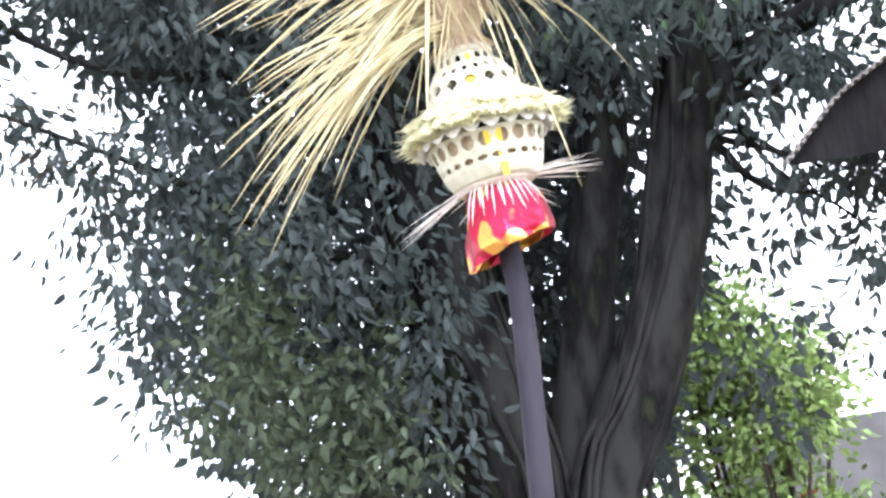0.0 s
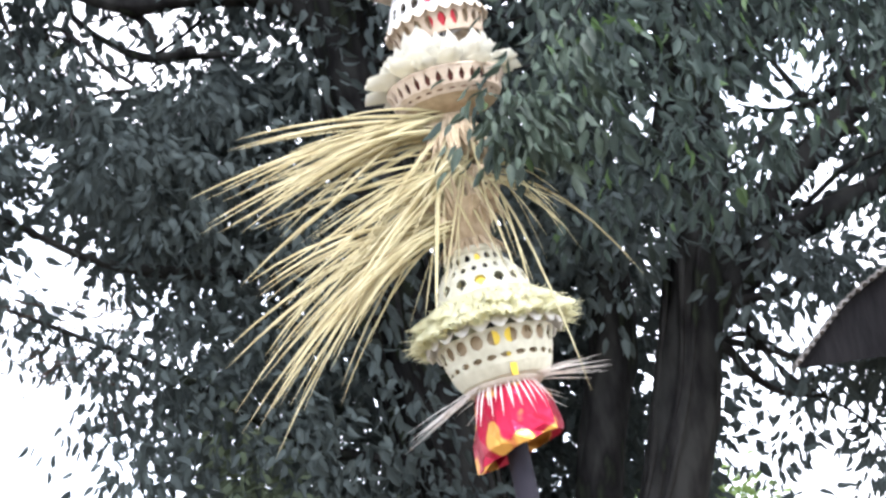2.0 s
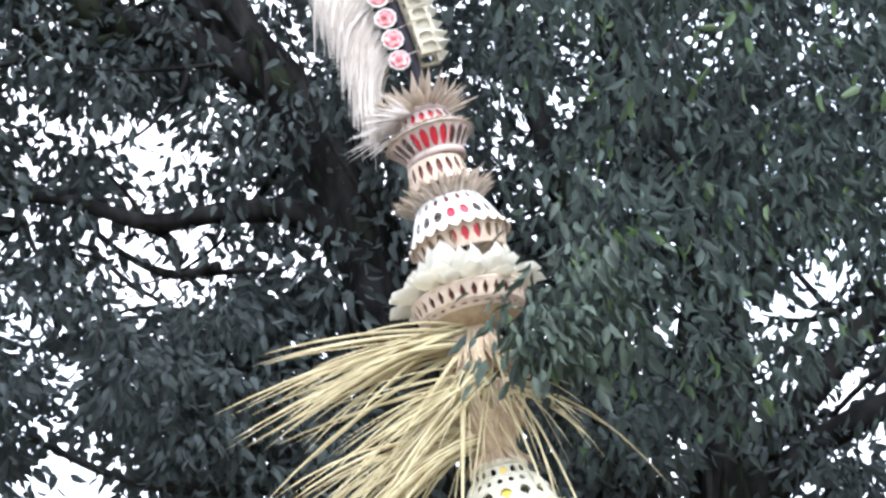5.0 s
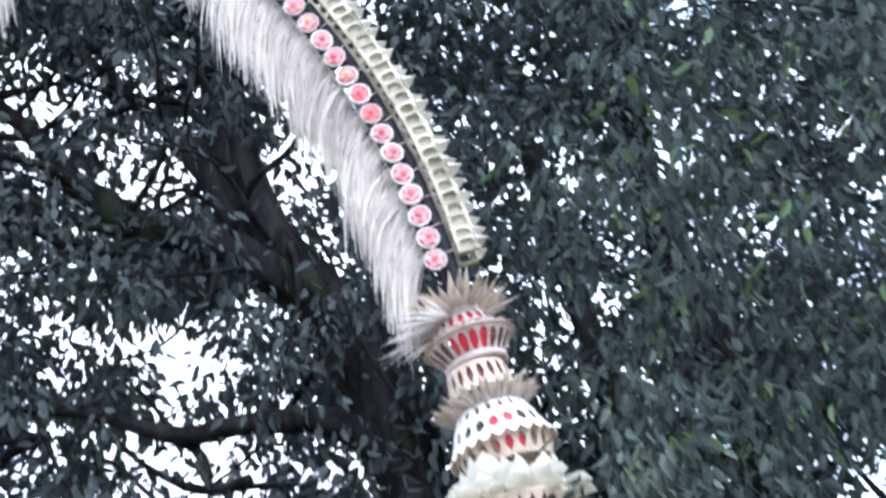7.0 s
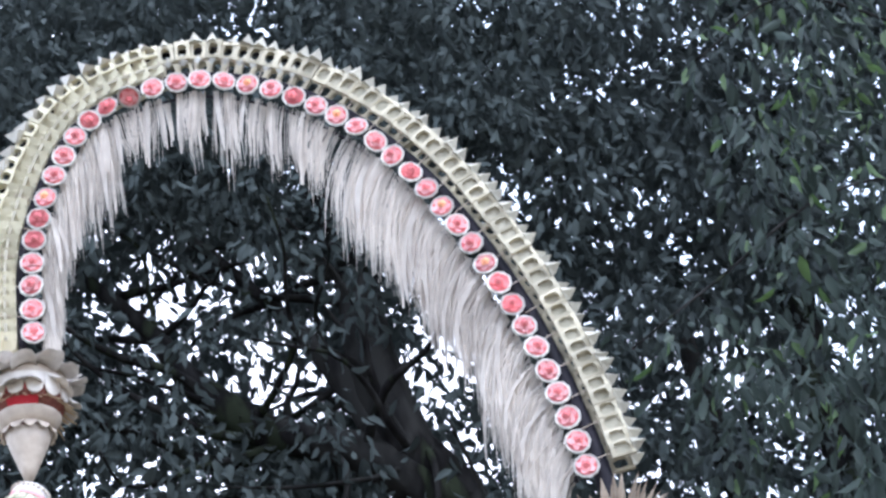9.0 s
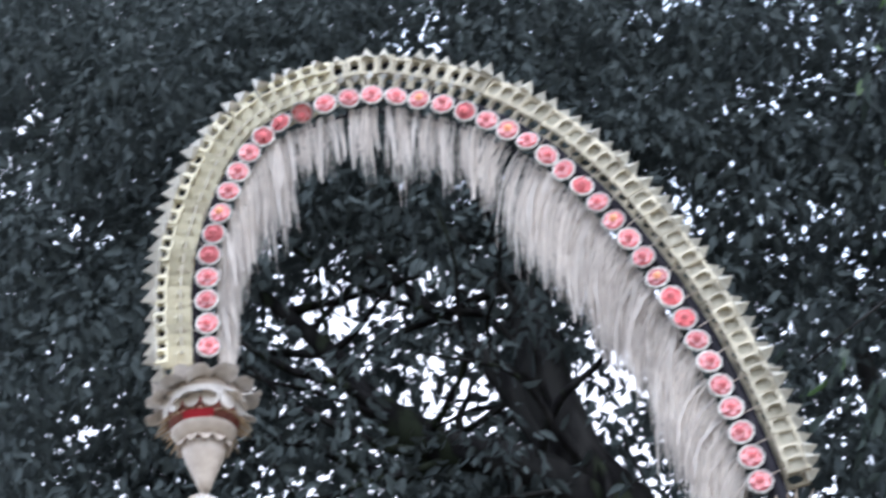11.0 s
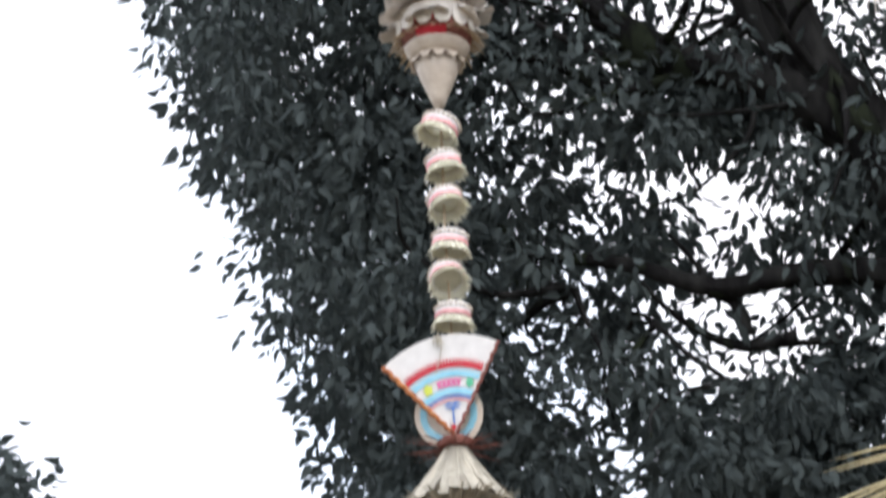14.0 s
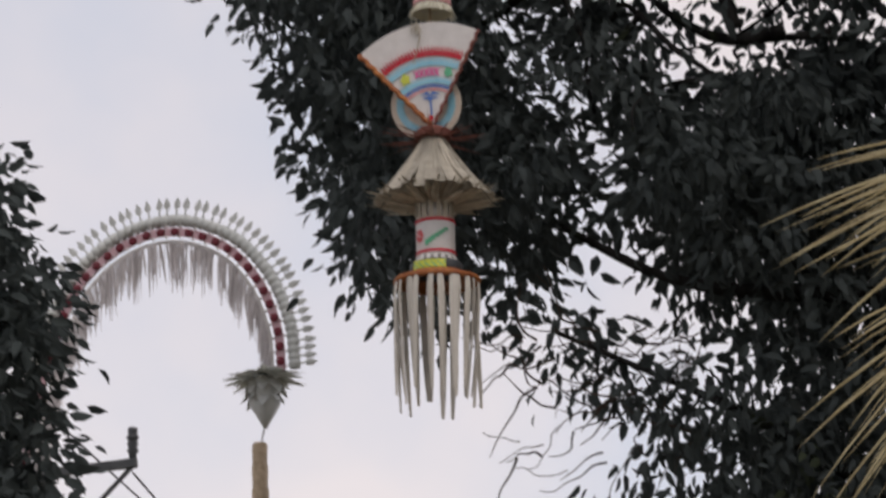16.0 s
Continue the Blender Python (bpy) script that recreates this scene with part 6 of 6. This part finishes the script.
# bare twigs low in the big crown
for k in range(60):
    a = Vector((green_rng.uniform(-1.5, -0.6), 9.2 + green_rng.uniform(-0.2, 0.2), green_rng.uniform(3.65, 4.35)))
    d = Vector((-1, 0, green_rng.uniform(-0.55, 0.35))).normalized()
    pts, ln = [a], green_rng.uniform(0.14, 0.42)
    for j in range(5):
        d = (d + Vector((green_rng.normal(0, 0.3), green_rng.normal(0, 0.2), green_rng.normal(-0.05, 0.55)))).normalized()
        pts.append(pts[-1] + d * ln / 5)
    under(wooden("bare_twig", (pts, 0.0048 * green_rng.uniform(0.5, 1.3), 0.0018), None, "thin bare twig" if k == 0 else "", TWIG), big_tree)

# sunlit shrubs beyond the trunks
for k, (x, y, z, r, n) in enumerate(((2.95, 14.0, 1.7, 0.75, 170), (3.55, 14.4, 1.5, 0.7, 140), (2.75, 13.4, 0.8, 0.7, 120), (3.25, 13.8, 2.75, 0.42, 60), (4.25, 14.8, 1.2, 0.7, 100), (2.6, 14.2, 3.1, 0.5, 90), (2.95, 14.0, 3.35, 0.42, 90), (3.5, 14.2, 3.0, 0.4, 70))):
    bush = thing("shrub", "bright yellow-green leafy shrub behind the tree trunks", "shrub", pose(x, y, 0), "sunlit shrubs")
    for j in range(5):
        s = Soup()
        tip = Vector((x + green_rng.uniform(-0.4, 0.4), y + green_rng.uniform(-0.3, 0.3), z + r * 0.6))
        tube(s, [Vector((x, y, 0)), Vector((x, y, z * 0.4)).lerp(tip, 0.3), tip], [0.03, 0.02, 0.008], 6)
        under(s.make("stem", TWIG, None), bush)
    u = green_rng.normal(size=(n, 3))
    u /= np.linalg.norm(u, axis=1)[:, None]
    c = np.array([x, y, z]) + u * r * green_rng.uniform(0.45, 1.05, n)[:, None] * np.array([1, 0.8, 1.1])
    pl, am, sz = twig_leaves(green_rng, c, 26, 0.13, 0.085, 0.3)
    under(leaves("foliage", pl, am, sz, BUSH, None, green_rng, "", slim=0.5), bush)

# weathered wall with a red bloom in front of it
s = Soup()
for i in range(13):
    x = 3.2 + 0.7 * i
    top = 2.72 + 0.05 * min(i, 6) + 0.03 * math.sin(i * 2.1)
    for yy, zz in ((15.4, 0.0), (15.4, top), (15.7, top), (15.7, 0.0)):
        s.v.append((x, yy, zz))
s.f = [(4 * i + k, 4 * i + (k + 1) % 4, 4 * i + 4 + (k + 1) % 4, 4 * i + 4 + k) for i in range(12) for k in range(4)] + [(3, 2, 1, 0), (48, 49, 50, 51)]
tagged(s.make("wall_back", PLASTER), "grey weathered plaster garden wall", "wall", kind="structure")
bloom = thing("red_flower", "bright red flower on a thin stem before the wall", "flower", pose(3.47, 14.0, 0))
petal_ring("petal", RED, bloom, rng, 8, 0.01, 2.16, 0.07, 0.05, 0.5)
s = Soup()
tube(s, [Vector((0, 0, 0)), Vector((0.03, 0, 1.2)), Vector((0, 0, 2.16))], [0.012, 0.01, 0.007], 6)
s.make("stem", TWIG, bloom)

# corner of a dark tiled pavilion roof on posts
roof = thing("pavilion", "dark tiled roof corner of a small open pavilion", "pavilion", pose(3.6, 9.0, 0))
bpy.context.view_layer.update()
EDGE = smooth_curve([(2.22, 0, 3.285), (2.36, 0, 3.42), (2.50, 0, 3.55), (2.72, 0, 3.68), (3.2, 0, 3.98), (3.8, 0, 4.5)], 24)
s = Soup()
for q in EDGE:
    for yy, dz in ((8.0, 0.0), (10.2, 0.62)):
        s.v.append((q.x + 0.5 * (yy - 8.0), yy, q.z + dz))
for q in EDGE:
    for yy in (8.0, 10.2):
        s.v.append((q.x + 0.02 + 0.5 * (yy - 8.0), yy, 3.27 + 0.02 * (q.x - 2.2) + 0.26 * (yy - 8.0)))
n_ = len(EDGE)
for i in range(n_ - 1):
    a, b = 2 * i, 2 * n_ + 2 * i
    s.f += [(a, a + 1, a + 3, a + 2), (b + 2, b + 3, b + 1, b), (a + 2, b + 2, b, a), (a + 1, b + 1, b + 3, a + 3)]
s.f += [(0, 2 * n_, 2 * n_ + 1, 1), (2 * n_ - 2, 2 * n_ - 1, 4 * n_ - 1, 4 * n_ - 2)]
under(s.make("roof_body", ROOF, None, "dark fibre roof"), roof)
tile = Soup()
for i in range(7):
    a = math.pi * i / 6
    for rr in (0.022, 0.014):
        for yy in (-0.05, 0.05):
            tile.v.append((rr * math.cos(a), yy, rr * math.sin(a)))
for i in range(6):
    b = 4 * i
    tile.f += [(b, b + 4, b + 5, b + 1), (b + 3, b + 7, b + 6, b + 2), (b + 2, b + 6, b + 4, b), (b + 1, b + 5, b + 7, b + 3)]
tile_me = mesh_of(tile, "ridge_tile", TILE)
for i in range(46):
    u = i / 45 * 23
    q, q2 = EDGE[int(u)], EDGE[min(int(u) + 1, n_ - 1)]
    c = q.lerp(q2, u - int(u))
    d = (q2 - q).normalized() if q2 != q else Vector((1, 0, 0.7))
    ob = new("ridge_tile", tile_me)
    ob.matrix_basis = pose(c.x, 7.985, c.z - 0.004, 0, -math.degrees(math.atan2(d.z, d.x)) + green_rng.uniform(-6, 6), 0)
    under(ob, roof)
for x, y in ((3.5, 8.3), (3.5, 9.9), (4.6, 8.3), (4.6, 9.9)):
    s = Soup()
    tube(s, [Vector((x, y, 0)), Vector((x, y, 1.6)), Vector((x, y, 3.32))], [0.07, 0.065, 0.06], 8)
    under(s.make("post", BARK, None), roof)
